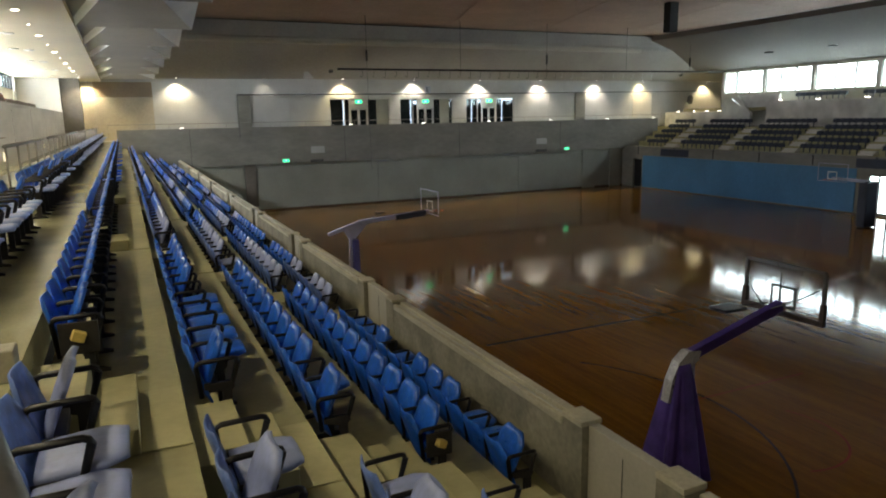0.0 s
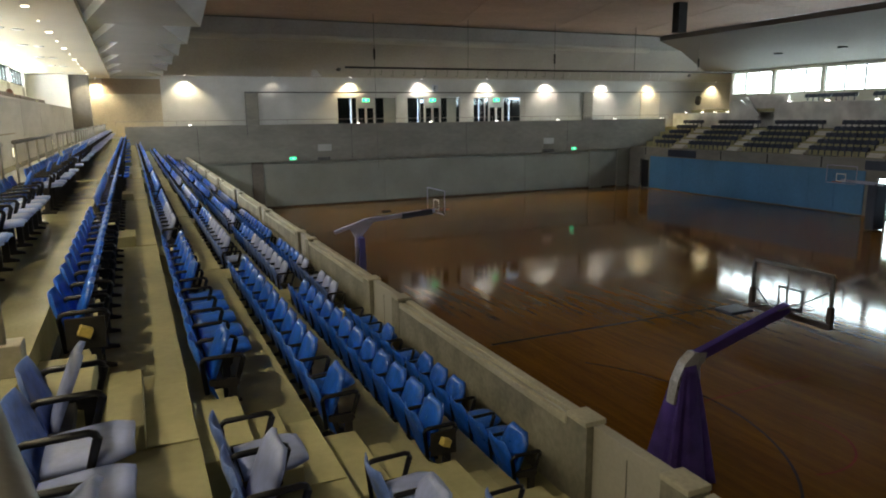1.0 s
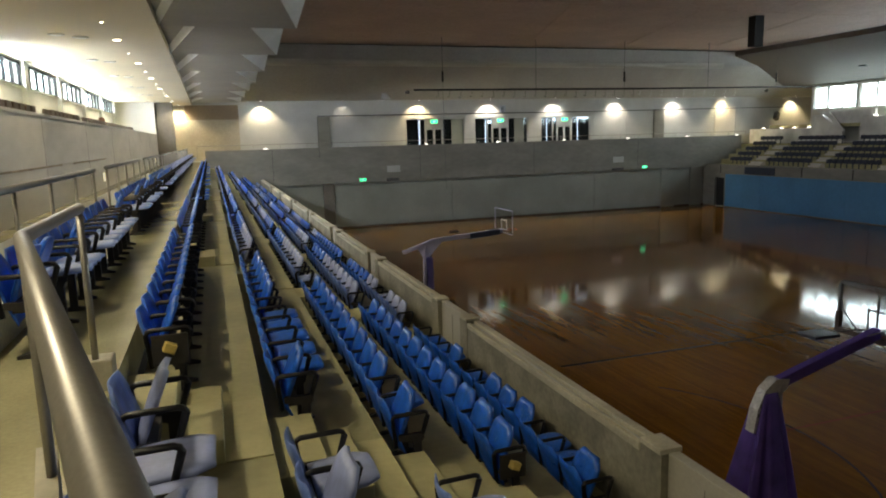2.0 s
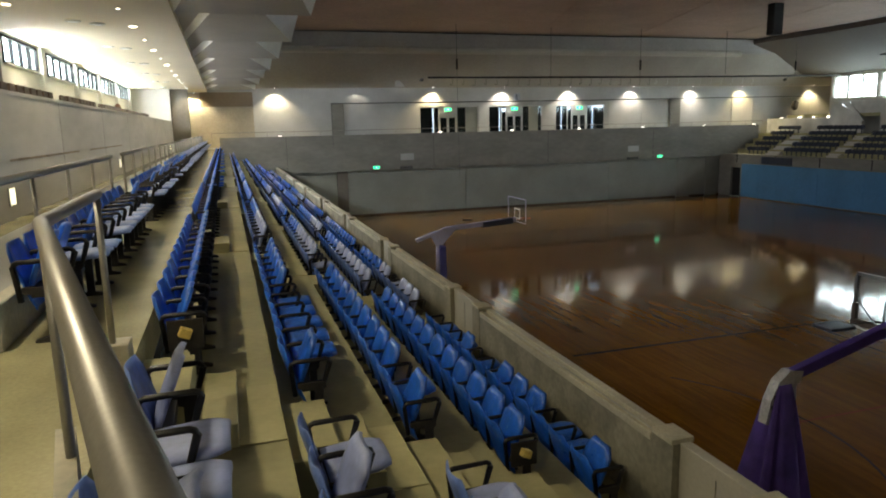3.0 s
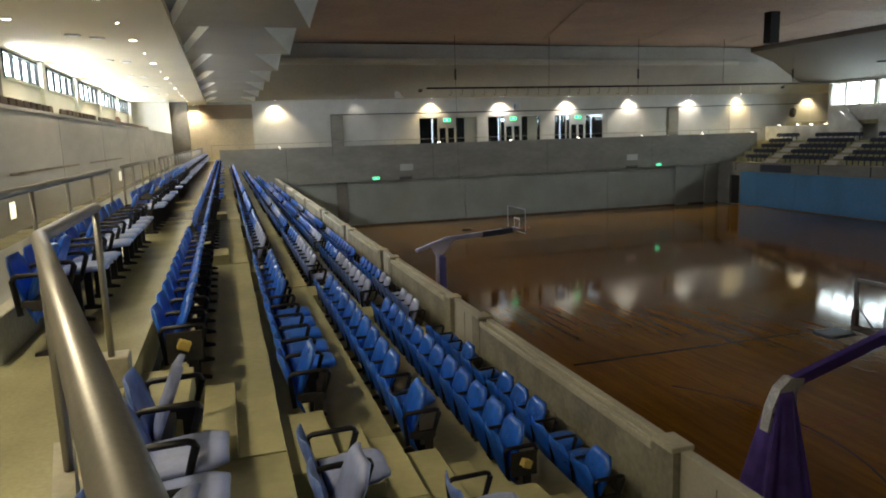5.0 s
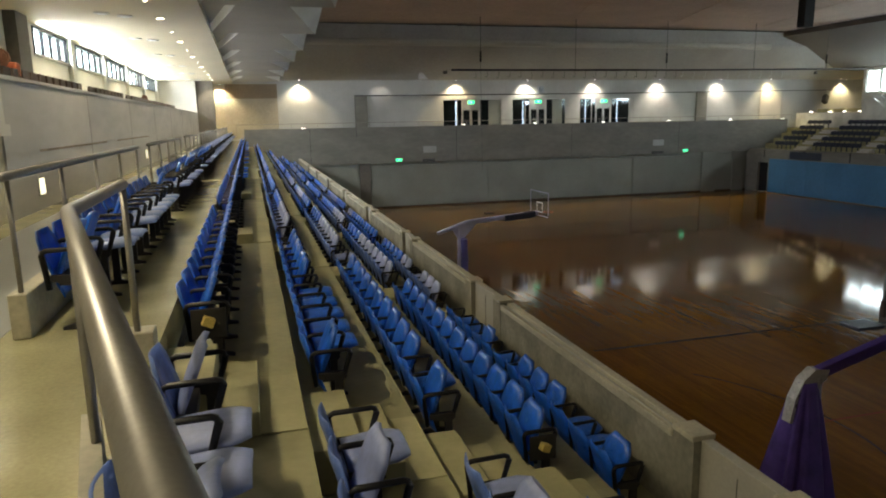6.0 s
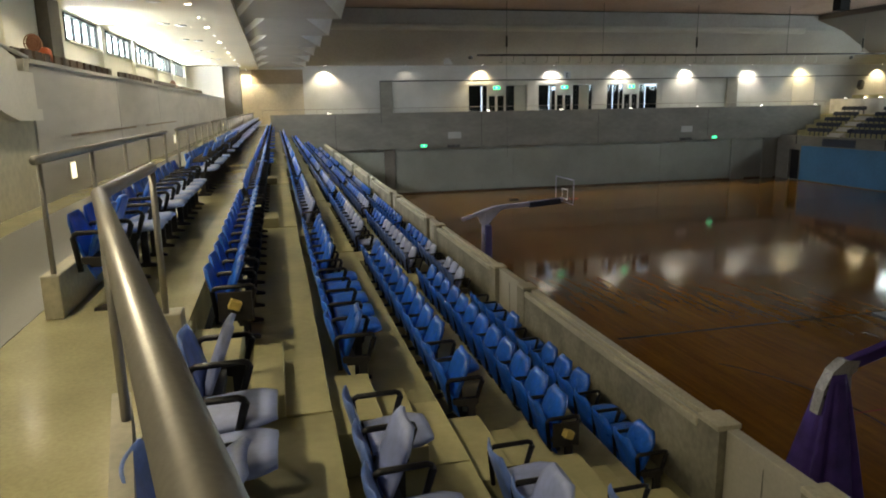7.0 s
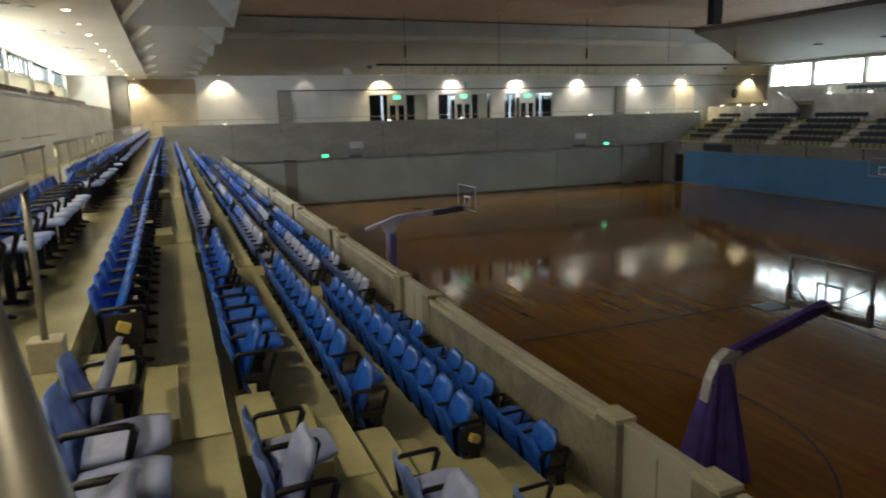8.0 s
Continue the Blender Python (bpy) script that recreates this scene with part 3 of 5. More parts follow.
box(bm, -1.0, RX0, Y0, YD, CEIL + 1.31, CEIL + 1.5)
box(bm, -0.999, 0.2, Y0, YD, CEIL + 0.21, CEIL + 0.3)
structure("ceiling_folded", bm, M_FOLD_DIM, "folded ceiling panels stepping along the stand, shade put into their grey", "ceiling")
# the facets get the lit tone, so their brightness is painted
bm = bmesh.new()
for q in facets:
    lo = [bm.verts.new(v) for v in q]
    hi = [bm.verts.new(v + Vector((0, 0.05, 0.05))) for v in q]
    bm.faces.new(lo)
    bm.faces.new(hi[::-1])
    for i in range(3):
        bm.faces.new((lo[i], hi[i], hi[(i + 1) % 3], lo[(i + 1) % 3]))
structure("ceiling_fold_facets", bm, M_FOLD, "triangular facets between the folded ceiling panels, whitened as if lit", "ceiling")

# ---------------------------------------------------------------- near stand
structure("floor_walkway", boxed(XG, edge(0), Y0, YF + 0.25, T0 - 0.3, T0), M_WALK, "glossy cream walkway floor behind the seats", "floor")
structure("floor_walkway_band", boxed(-3.02, -1.66, Y0, YF, T0 + 0.0005, T0 + 0.004), M_WALK_MID, "grey vinyl strip along the walkway", "floor")
for i in range(1, 6):
    x1 = edge(i) if i < 5 else PAR_IN
    structure(f"floor_tier_{i}", boxed(edge(i - 1), x1, Y0, YF + 0.3, tread(i) - 0.6, tread(i)), M_TREAD, "bare concrete seating tier", "tier")
structure("wall_under_stand", boxed(PAR_IN, PAR_OUT, Y0, YF + 0.3, 0.0, 3.2), M_CONC, "concrete wall below the stand parapet", "wall")


def aisle(y0, y1):
    """Two half steps on every tier, with a thin lighter landing slab in front of them."""
    for i in range(1, 6):
        st = thing("aisle_steps", "pair of worn concrete steps between two seating tiers", "steps", "aisle steps")
        x, z = edge(i - 1), tread(i)
        part("upper_step", boxed(x + 0.002, x + 0.325, y0, y1, z, z + H * 2 / 3, bevel=0.008), M_STEP, st)
        part("lower_step", boxed(x + 0.327, x + 0.585, y0, y1, z, z + H / 3, bevel=0.008), M_STEP, st)
        part("landing_slab", boxed(x + 0.587, x + D - 0.004, y0, y1, z, z + 0.012, bevel=0.003), M_STEP, st)


AISLES = [(3.87, 4.8), (10.6, 11.3), (16.85, 17.6), (23.15, 23.9), (29.45, 30.2), (35.75, 36.5), (42.05, 42.8), (48.35, 49.1)]
for a, b in AISLES:
    aisle(a, b)


def parapet_panel(y0, y1):
    p = thing("parapet_panel", "concrete stand parapet with a pale coping and a steel rail", "parapet", "stand parapet panels")
    p["kind"] = "structure"
    part("panel", boxed(PAR_IN, PAR_OUT, y0, y1, 3.2, 4.12), M_CONC_PAR, p)
    part("coping", boxed(PAR_IN + 0.1, PAR_OUT + 0.012, y0 + 0.02, y1 - 0.02, 4.12, 4.2, bevel=0.01), M_COPING, p, "cream painted coping")
    part("inner_lip", boxed(PAR_IN - 0.014, PAR_IN + 0.042, y0 + 0.02, y1 - 0.02, 4.1, 4.18, bevel=0.01), M_COPING, p, "cream painted lip")
    part("groove", boxed(PAR_IN + 0.044, PAR_IN + 0.098, y0 + 0.03, y1 - 0.03, 4.122, 4.135), M_DARK, p, "dark groove in the coping")
    part("rail", tube(bmesh.new(), [(PAR_IN + 0.072, y0 + 0.04, 4.152), (PAR_IN + 0.072, y1 - 0.04, 4.152)], 0.016, 8), M_ALU, p, "steel rail along the coping", smooth=True)


def parapet_gate(y0, y1):
    g = thing("parapet_gate", "flush pale gate panel between two parapet posts", "gate", "parapet gates")
    g["kind"] = "structure"
    part("gate_leaf", boxed(PAR_IN + 0.06, PAR_OUT - 0.02, y0, y1, 3.2, 4.215, bevel=0.006), M_GATE, g)
    part("joint", boxed(PAR_IN + 0.055, PAR_IN + 0.062, (y0 + y1) / 2 - 0.002, (y0 + y1) / 2 + 0.002, 3.3, 4.1), M_FRAME, g)
    for a, b in ((y0 - 0.31, y0), (y1, y1 + 0.31)):
        post = part("post", boxed(PAR_IN - 0.01, PAR_OUT, a + 0.003, b - 0.003, 3.2, 4.2), M_CONC_PAR, g)
        part("cap", boxed(PAR_IN - 0.025, PAR_OUT + 0.02, a + 0.005, b - 0.005, 4.2, 4.25 if y0 < 6 else 4.235, bevel=0.008), M_COPING, post, "pale post cap")


for a, b in GATES:
    parapet_gate(a, b)
spans = [(Y0, GATES[0][0] - 0.31)] + [(GATES[i][1] + 0.31, GATES[i + 1][0] - 0.31) for i in range(len(GATES) - 1)] + [(GATES[-1][1] + 0.31, YF)]
for a, b in spans:
    parapet_panel(a, b)

# walkway kerbs with steel handrails behind the top row
KERBS = [(4.8, 10.15), (11.3, 16.45), (17.6, 22.8), (23.9, 29.1), (30.2, 35.4), (36.5, 41.7), (42.8, 48.0), (49.0, 51.5)]
for a, b in KERBS:
    structure("kerb_walkway", boxed(-1.57, -1.455, a, b, T0, 5.92, bevel=0.01), M_COPING, "cream concrete kerb behind the top seat row", "kerb")
    r = thing("walkway_railing", "brushed steel handrail on a cream kerb", "railing", "walkway railings")
    part("handrail", tube(bmesh.new(), [(-1.5, a - 0.02, 6.67), (-1.5, b + 0.05, 6.67)], 0.03, 10), M_STEEL_DULL, r, smooth=True)
    n = 5
    for j in range(n):
        y = a + 0.06 + (b - a - 0.12) * j / (n - 1)
        part("post", tube(bmesh.new(), [(-1.5, y, 5.915), (-1.5, y, 6.66)], 0.017, 8), M_STEEL_DULL, r, smooth=True)

# the handrail close by, turning from the aisle
r = thing("aisle_railing", "thick brushed stainless steel handrail on a low kerb", "railing")
A = Vector((-0.70, 2.89, 6.65))
B = Vector((-0.71, 4.16, 6.65))
FAR = Vector((0.50, -1.8, 6.755))
part("handrail", tube(bmesh.new(), [FAR, A + (FAR - A) * 0.012, A, A + (B - A) * 0.02, B], 0.0278, 24), M_STEEL, r, "thick brushed tube", smooth=True)
for p in (A + Vector((0, 0.01, 0)), B + Vector((0, -0.03, 0))):
    part("post", tube(bmesh.new(), [(p.x, p.y, 5.80), (p.x, p.y, 6.63)], 0.019, 12), M_STEEL, r, smooth=True)
part("lower_post", tube(bmesh.new(), [(-0.634, 2.62, 5.80), (-0.634, 2.62, 6.64)], 0.019, 12), M_STEEL, r, smooth=True)
bm = bmesh.new()
prism(bm, [(-0.745, 2.9), (-0.672, 2.9), (-0.152, 0.3), (-0.23, 0.3)], "z", T0 - 0.45, 5.82)
structure("kerb_aisle", bm, M_COPING, "cream concrete kerb under the aisle handrail", "kerb")
structure("kerb_aisle_end", boxed(-0.80, -0.62, 4.08, 4.24, T0, 5.80, bevel=0.01), M_COPING, "small cream kerb block at the aisle", "kerb")

# wall behind the walkway and the upper tier
bm = bmesh.new()
box(bm, XW - 0.25, XW, 11.2, YD, T0, 7.66)
box(bm, XW - 0.25, XW + 0.03, 11.2, YD, 7.66, 7.72)
structure("wall_walkway", bm, M_CONC_WALK, "bare grey concrete wall behind the walkway", "wall")
for a, b in ((12.9, 18.6), (20.0, 26.0)):
    structure("trim_wall_scuff", boxed(XW + 0.0005, XW + 0.006, a, b, 6.555, 6.595), M_WARMSTAIN, "thin brown scuffed joint line along the wall", "joint")
for y in (16.9, 22.5, 28.1, 33.7, 39.3, 44.9):
    structure("trim_wall_joint", boxed(XW + 0.0005, XW + 0.004, y, y + 0.015, T0 + 0.01, 7.65), M_DIM, "narrow vertical joint in the walkway wall", "joint")
bm = bmesh.new()
box(bm, XW - 0.25, XW - 0.03, Y0, 11.198, T0, 7.0)
box(bm, XW - 0.45, XW - 0.25, Y0, 11.198, T0, 8.4)
box(bm, XG, XW - 0.25, 11.2, 11.4, T0, 7.3)
structure("wall_stairwell", bm, M_WARMCONC, "yellowish concrete stairwell wall beside the walkway", "wall")
bm = bmesh.new()
prism(bm, [(11.15, 6.85), (11.15, 7.52), (10.55, 7.52), (10.52, 7.69), (8.5, 8.15), (8.5, 7.35), (9.7, 6.97), (10.19, 6.86)], "x", XW - 0.028, XW + 0.06)
structure("wall_stair_balustrade", bm, M_PLASTER, "cream solid balustrade of the stairs to the upper tier", "balustrade")
bm = bmesh.new()
prism(bm, [(11.15, 6.85), (11.15, 7.01), (10.29, 7.02), (9.7, 7.13), (8.5, 7.5), (8.5, 7.34), (9.7, 6.965), (10.19, 6.855)], "x", XW + 0.062, XW + 0.12)
structure("trim_stair_balustrade", bm, M_PLASTER, "raised lower band of the cream stair balustrade", "trim")
sr = thing("stair_handrail", "pale steel handrail running down the stair balustrade", "handrail")
part("rail", tube(bmesh.new(), [(XW - 0.02, 8.5, 8.42), (XW - 0.02, 10.0, 7.86), (XW - 0.02, 11.22, 7.74)], 0.03, 8), M_ALU, sr, "", True)
for y, z in ((8.8, 8.31), (10.1, 7.85), (11.1, 7.75)):
    part("post", tube(bmesh.new(), [(XW - 0.02, y, z - 0.45 if y < 11 else z - 0.25), (XW - 0.02, y, z)], 0.015, 6), M_ALU, sr)
structure("floor_upper_tier", boxed(XG, XW - 0.25, 11.4, YD, 7.0, 7.3), M_TREAD, "concrete floor of the upper tier", "floor")

# window wall
WINS = [(22.85 + 5.75 * k - (0.55 if k else 0.0), 26.7 + 5.75 * k) for k in range(5)]
bm = bmesh.new()
holed_wall(bm, "y", XG - 0.3, XG, Y0, YD, T0, CEIL, [(a, b, 9.05, 9.84) for a, b in WINS])
structure("wall_windows", bm, M_PLASTER, "pale window wall behind the upper tier", "wall")
for a, b, w in [(20.4, 21.4, 0.3)] + [(26.75 + 5.75 * k, 27.15 + 5.75 * k, 0.15) for k in range(5)]:
    structure("column_window", boxed(XG + 0.002, XG + w, a, b, 7.3, CEIL), M_PLASTER if a > 21 else M_DIM, "column between the high windows", "column")


def window(n, a, b, x, out, z0=9.05, z1=9.84, frame_mat=M_MULLION, panes=4, f=0.055):
    w = thing(f"window_{n}", "high window of dark-framed panes, blazing with daylight", "window")
    w["kind"] = "structure"
    xa, xb = (x - 0.05, x + 0.04) if out < 0 else (x + 0.12, x + 0.2)
    step = (b - a) / panes
    part("window_frame", holed_wall(bmesh.new(), "y", xa, xb, a, b, z0, z1, [
        (a + f + step * j, a + step * (j + 1) - f, z0 + 0.05, z1 - 0.07) for j in range(panes)]), frame_mat, w)
    for j in range(panes):
        p = part("pane", boxed((xa + xb) / 2 - 0.004, (xa + xb) / 2 + 0.004, a + f - 0.02 + step * j, a + step * (j + 1) - f + 0.02, z0 + 0.04, z1 - 0.06), M_GLASS, w)
        p.visible_shadow = False
    part("window_sill", boxed(min(x, x - 0.1 * out), max(x, x - 0.1 * out), a - 0.03, b + 0.03, z0 - 0.05, z0 - 0.002), M_PLASTER, w)


for n, (a, b) in enumerate(WINS):
    window(n + 1, a, b, XG, -1)
structure("backdrop_left", boxed(XG - 1.3, XG - 1.25, 18, 58, 8.0, 11.0), M_SKY, "overcast white sky outside the high windows", "sky")
for a, b in WINS:
    area_lamp("daylight_left", look((XG - 0.07, (a + b) / 2, 9.44), (XG + 3, (a + b) / 2, 9.44)), b - a - 0.1, 0.7, WINDOW_LAMP_LEFT / 5, (0.94, 0.96, 1.0))

# downlights in the flat ceiling
for k in range(-10, 11):
    y = 21.35 + 2.935 * k
    big = k % 2 == 0
    lit = k not in (-5, -7)
    d = thing("downlight", ("round recessed ceiling downlight, " if big else "small recessed halogen downlight, ") + ("switched on" if lit else "burnt out"), "downlight", "ceiling downlights")
    r = 0.125 if big else 0.05
    part("trim_ring", disc(bmesh.new(), -2.2, y, CEIL - 0.015, r, 0.013), M_WHITE, d)
    part("lens", disc(bmesh.new(), -2.2, y, CEIL - 0.022, r * 0.75, 0.006), M_LAMP if lit else M_PLASTER, d)
    if lit:
        spot_lamp("downlight_lamp", (-2.2, y, CEIL - 0.05), (-1.3, y, 5), DOWNLIGHT * (0.08 if not big else 0.75 if k == -4 else 1.0), (1.0, 0.88, 0.61), 138, 0.45, 0.045)
for y in [18.2 + 5.75 * k for k in range(-2, 6)]:
    d = thing("downlight", "small round recessed downlight over the upper tier", "downlight", "ceiling downlights")
    part("trim_ring", disc(bmesh.new(), -4.46, y, CEIL - 0.015, 0.12, 0.013), M_WHITE, d)
    part("lens", disc(bmesh.new(), -4.46, y, CEIL - 0.022, 0.085, 0.006), M_LAMP, d)
    spot_lamp("downlight_lamp", (-4.46, y, CEIL - 0.05), (-4.3, y, 5), DOWNLIGHT * 0.5, (1.0, 0.88, 0.61), 138, 0.45, 0.045)
for y in [15.0 + 5.75 * k for k in range(0, 7)]:
    for x in (-3.05, -3.55):
        d = thing("ceiling_vent", "round ceiling air diffuser", "vent", "ceiling vents")
        part("ring", disc(bmesh.new(), x, y + (x + 3.3) * 0.9, CEIL - 0.03, 0.2, 0.028), M_PLASTER, d)
        part("cone", disc(bmesh.new(), x, y + (x + 3.3) * 0.9, CEIL - 0.04, 0.12, 0.009), M_FOLD, d)

# wall washers along the end wall
for k, x in enumerate(WASH_X):
    d = thing("downlight", "recessed ceiling spot washing the end wall", "downlight", "end wall spots")
    part("trim_ring", disc(bmesh.new(), x, YD - 0.54, 10.145 if x > -1 else CEIL - 0.015, 0.1, 0.013), M_WHITE, d)
    part("lens", disc(bmesh.new(), x, YD - 0.54, 10.135 if x > -1 else CEIL - 0.024, 0.065, 0.008), M_LAMP_W if k != 2 else M_PLASTER, d)
    warm = (1.0, 0.85, 0.56) if k < 2 else (1.0, 0.80, 0.44) if k in (3, 8, 9) else (1.0, 0.9, 0.72)
    spot_lamp("wall_wash_lamp", (x, YD - 0.5, 10.1 if x > -1 else 9.84), (x, YD - 0.44, 5), WALL_WASH * (0.06 if k == 2 else 1.2 if k == 0 else 1.0), warm, 116, 0.6, 0.08)

# unseen outer shell above and around, added so that no stray daylight comes in
bm = bmesh.new()
box(bm, -9.8, 62.8, Y0 - 0.6, 61.8, 14.45, 14.7)
box(bm, -9.8, -9.5, Y0 - 0.6, 61.8, -0.3, 14.45)
box(bm, 62.5, 62.8, Y0 - 0.6, 61.8, -0.3, 14.45)
box(bm, -9.5, 62.5, 61.5, 61.8, -0.3, 14.45)
box(bm, -9.5, 62.5, Y0 - 0.6, Y0 - 0.301, -0.3, 14.45)
structure("wall_outer", bm, M_CONC, "unseen shell of slabs added around the hall to block daylight", "wall")
structure("wall_ceiling_upstand", boxed(-1.02, -1.001, Y0, YD, CEIL + 0.2, CEIL + 1.32), M_FOLD, "upstand between the flat and the folded ceiling", "wall")


# ---------------------------------------------------------------- opposite stand (mirrored plan)
def mx(x):
    return 2 * MID - x


XP = mx(PAR_OUT)   # court face
bm = bmesh.new()
holed_wall(bm, "y", XP, XP + 0.25, Y0, YF + 0.345, 0.0, 3.86, [(51.1, 52.35, 0.0, 2.65), (26.3, 29.1, 0.05, 2.65)])
structure("wall_opposite", bm, M_CONC, "concrete front wall of the opposite stand", "wall")
y = 29.9
while y < 50.9:
    y1 = min(y + 2.1, 50.95)
    structure("wall_padding", boxed(XP - 0.09, XP - 0.002, y + 0.004, y1 - 0.004, 0.08, 3.02, bevel=0.012), M_BLUEWALL, "blue wall padding panel along the court", "padding")
    y = y1
y = Y0
while y < 26:
    y1 = min(y + 2.1, 26.1)
    structure("wall_padding", boxed(XP - 0.09, XP - 0.002, y + 0.004, y1 - 0.004, 0.08, 3.02, bevel=0.012), M_BLUEWALL, "blue wall padding panel along the court", "padding")
    y = y1
d = thing("door_4", "dark open doorway in the corner of the court", "door")
d["kind"] = "structure"
part("opening", boxed(XP + 0.2, XP + 0.24, 51.1, 52.35, 0.0, 2.65), M_DARK, d)
for a, b in ((51.02, 51.1), (52.35, 52.43)):
    part("jamb", boxed(XP - 0.03, XP - 0.002, a, b, 0.0, 2.73), M_CONC_LO, d)
d = thing("door_5", "tall glazed doors to the outside, glaring with daylight", "door")
d["kind"] = "structure"
for j in range(4):
    a = 26.3 + 0.7 * j
    leaf = part("door_frame", holed_wall(bmesh.new(), "y", XP + 0.08, XP + 0.14, a, a + 0.7, 0.05, 2.65, [(a + 0.06, a + 0.64, 0.2, 2.57)]), M_FRAME, d)
    part("pane", boxed(XP + 0.10, XP + 0.11, a + 0.06, a + 0.64, 0.2, 2.57), M_GLASS, leaf)
structure("backdrop_door", boxed(XP + 1.2, XP + 1.25, 24, 32, -0.2, 3.6), M_SKY, "bright daylight outside the glazed doors", "sky")
for y0, y1 in ((45.2, 48.6), (26.6, 30.0)):
    tagged(part("parapet_board", boxed(XP - 0.06, XP - 0.003, y0, y1, 3.1, 3.72, bevel=0.01), M_NAVY), "long dark board hung on the stand parapet", "board", "parapet boards")
y = 24.0
while y < 53:
    tagged(part("parapet_bracket", boxed(XP - 0.03, XP - 0.002, y, y + 0.08, 3.1, 3.84), M_DARK), "narrow dark slot in the opposite parapet", "bracket", "parapet brackets")
    y += 4.6

for i in range(0, 6):
    x0, x1 = mx(edge(i)) if i < 5 else XP + 0.25, mx(edge(i - 1)) if i else mx(XW)
    structure(f"floor_opposite_tier_{i}", boxed(x0, x1, Y0, YF + 0.3, tread(i) - 0.6, tread(i)), M_TREAD, "bare concrete tier of the opposite stand", "tier")
# white on this wall and its balustrade replaces the glare of the windows
bm = bmesh.new()
XO = mx(XW)
box(bm, XO, XO + 0.25, Y0, 43.5, T0, 7.8)
prism(bm, [(YD, T0), (YD, 6.98), (48.5, 6.9), (48.4, 8.1), (47.4, 8.1), (45.2, 6.65), (45.2, T0)], "x", XO, XO + 0.25)
structure("wall_opposite_walkway", bm, M_WHITE, "concrete wall behind the opposite walkway, whitened to stand in for window glare", "wall")
bm = bmesh.new()
prism(bm, [(47.5, 8.33), (46.48, 8.28), (44.88, 6.65), (45.4, 6.54), (46.75, 8.09), (47.5, 8.09)], "x", XO - 0.14, XO - 0.003)
structure("wall_opposite_balustrade", bm, M_WHITE, "sloping stair balustrade of the opposite stand, whitened to stand in for window glare", "balustrade")
structure("wall_opposite_landing", boxed(XO + 0.26, XO + 0.46, 42.4, 46.9, 7.3, 8.4), M_WHITE, "cream landing parapet above the opposite stand", "balustrade")
structure("floor_opposite_step", boxed(XO + 0.25, XO + 1.5, Y0, 42.3, 7.3, 7.76), M_TREAD, "raised concrete step of the opposite upper tier", "tier")
structure("floor_opposite_upper", boxed(XO + 0.25, 60, Y0, YF, 7.0, 7.3), M_TREAD, "concrete floor of the opposite upper tier", "floor")
WINS_R = [(-4.7, 0.65), (1.05, 6.4), (6.8, 12.15), (12.55, 17.9), (18.3, 23.65), (24.05, 29.35), (29.75, 35.1), (35.5, 40.8), (41.2, 45.8), (46.2, 50.6)]
bm = bmesh.new()
holed_wall(bm, "y", mx(XG), mx(XG) + 0.3, Y0, 50.9, T0, 10.9, [(a, b, 8.7, 10.7) for a, b in WINS_R])
box(bm, mx(XG) + 0.3, 60, 50.6, 50.9, T0, 10.9)
box(bm, 59.7, 60, 50.9, YD, T0, 10.9)
structure("wall_windows_opposite", bm, M_PLASTER, "pale window wall behind the opposite stand", "wall")
for n, (a, b) in enumerate(WINS_R):
    window(n + 11, a, b, mx(XG), 1, 8.7, 10.7, M_WHITE, 3, 0.09)
structure("backdrop_right", boxed(mx(XG) + 1.5, mx(XG) + 1.55, Y0 - 3, 50.4, 7.5, 13.5), M_SKY, "overcast white sky outside the opposite windows", "sky")
for a, b in WINS_R:
    area_lamp("daylight_right", look((mx(XG) + 0.24, (a + b) / 2, 9.7), (mx(XG) - 2, (a + b) / 2, 7.5)), b - a, 1.7, WINDOW_LAMP_RIGHT / 10, (0.86, 0.94, 1.0))
for y in (48.8, 50.4, 52.0, 54.2):
    t = thing("wall_light", "small lit lamp on top of the low gallery wall", "light", "gallery wall lights")
    part("lens", disc(bmesh.new(), XO + 0.1, y, 7.02, 0.13, 0.04), M_LAMP_W, t)
    part("rim", disc(bmesh.new(), XO + 0.1, y, 6.95, 0.17, 0.069), M_ALU, t)
for y in (30.6, 34.5, 38.6, 42.2):
    t = thing("wall_light", "small lit lamp on the opposite gallery wall", "light", "gallery wall lights")
    part("lens", disc(bmesh.new(), XO + 0.1, y, 7.826, 0.16, 0.05), M_LAMP_W, t)
    part("rim", disc(bmesh.new(), XO + 0.1, y, 7.80, 0.2, 0.024), M_ALU, t)
for y in (31.0, 36.7, 42.5):
    tagged(part("soffit_vent", disc(bmesh.new(), 50.4, y, 11.75, 0.35, 0.1), M_DARK), "dark round opening in the sloped soffit", "vent", "soffit vents")


def far_seat(bm, x, y, z, s):
    """A plain tip-up seat for the far stand; s = 1 faces +x."""
    w = 0.22
    prism(bm, [(y - w, z + 0.38), (y + w, z + 0.38), (y + w, z + 0.62), (y + w - 0.07, z + 0.69), (y - w + 0.07, z + 0.69), (y - w, z + 0.62)], "x", min(x, x + 0.05 * s), max(x, x + 0.05 * s))
    prism(bm, [(y - w, z + 0.36), (y + w, z + 0.36), (y + w - 0.05, z + 0.66), (y - w + 0.05, z + 0.66)], "x", min(x + 0.16 * s, x + 0.22 * s), max(x + 0.16 * s, x + 0.22 * s))
    box(bm, min(x + 0.06 * s, x + 0.12 * s), max(x + 0.06 * s, x + 0.12 * s), y - 0.03, y + 0.03, z, z + 0.4)


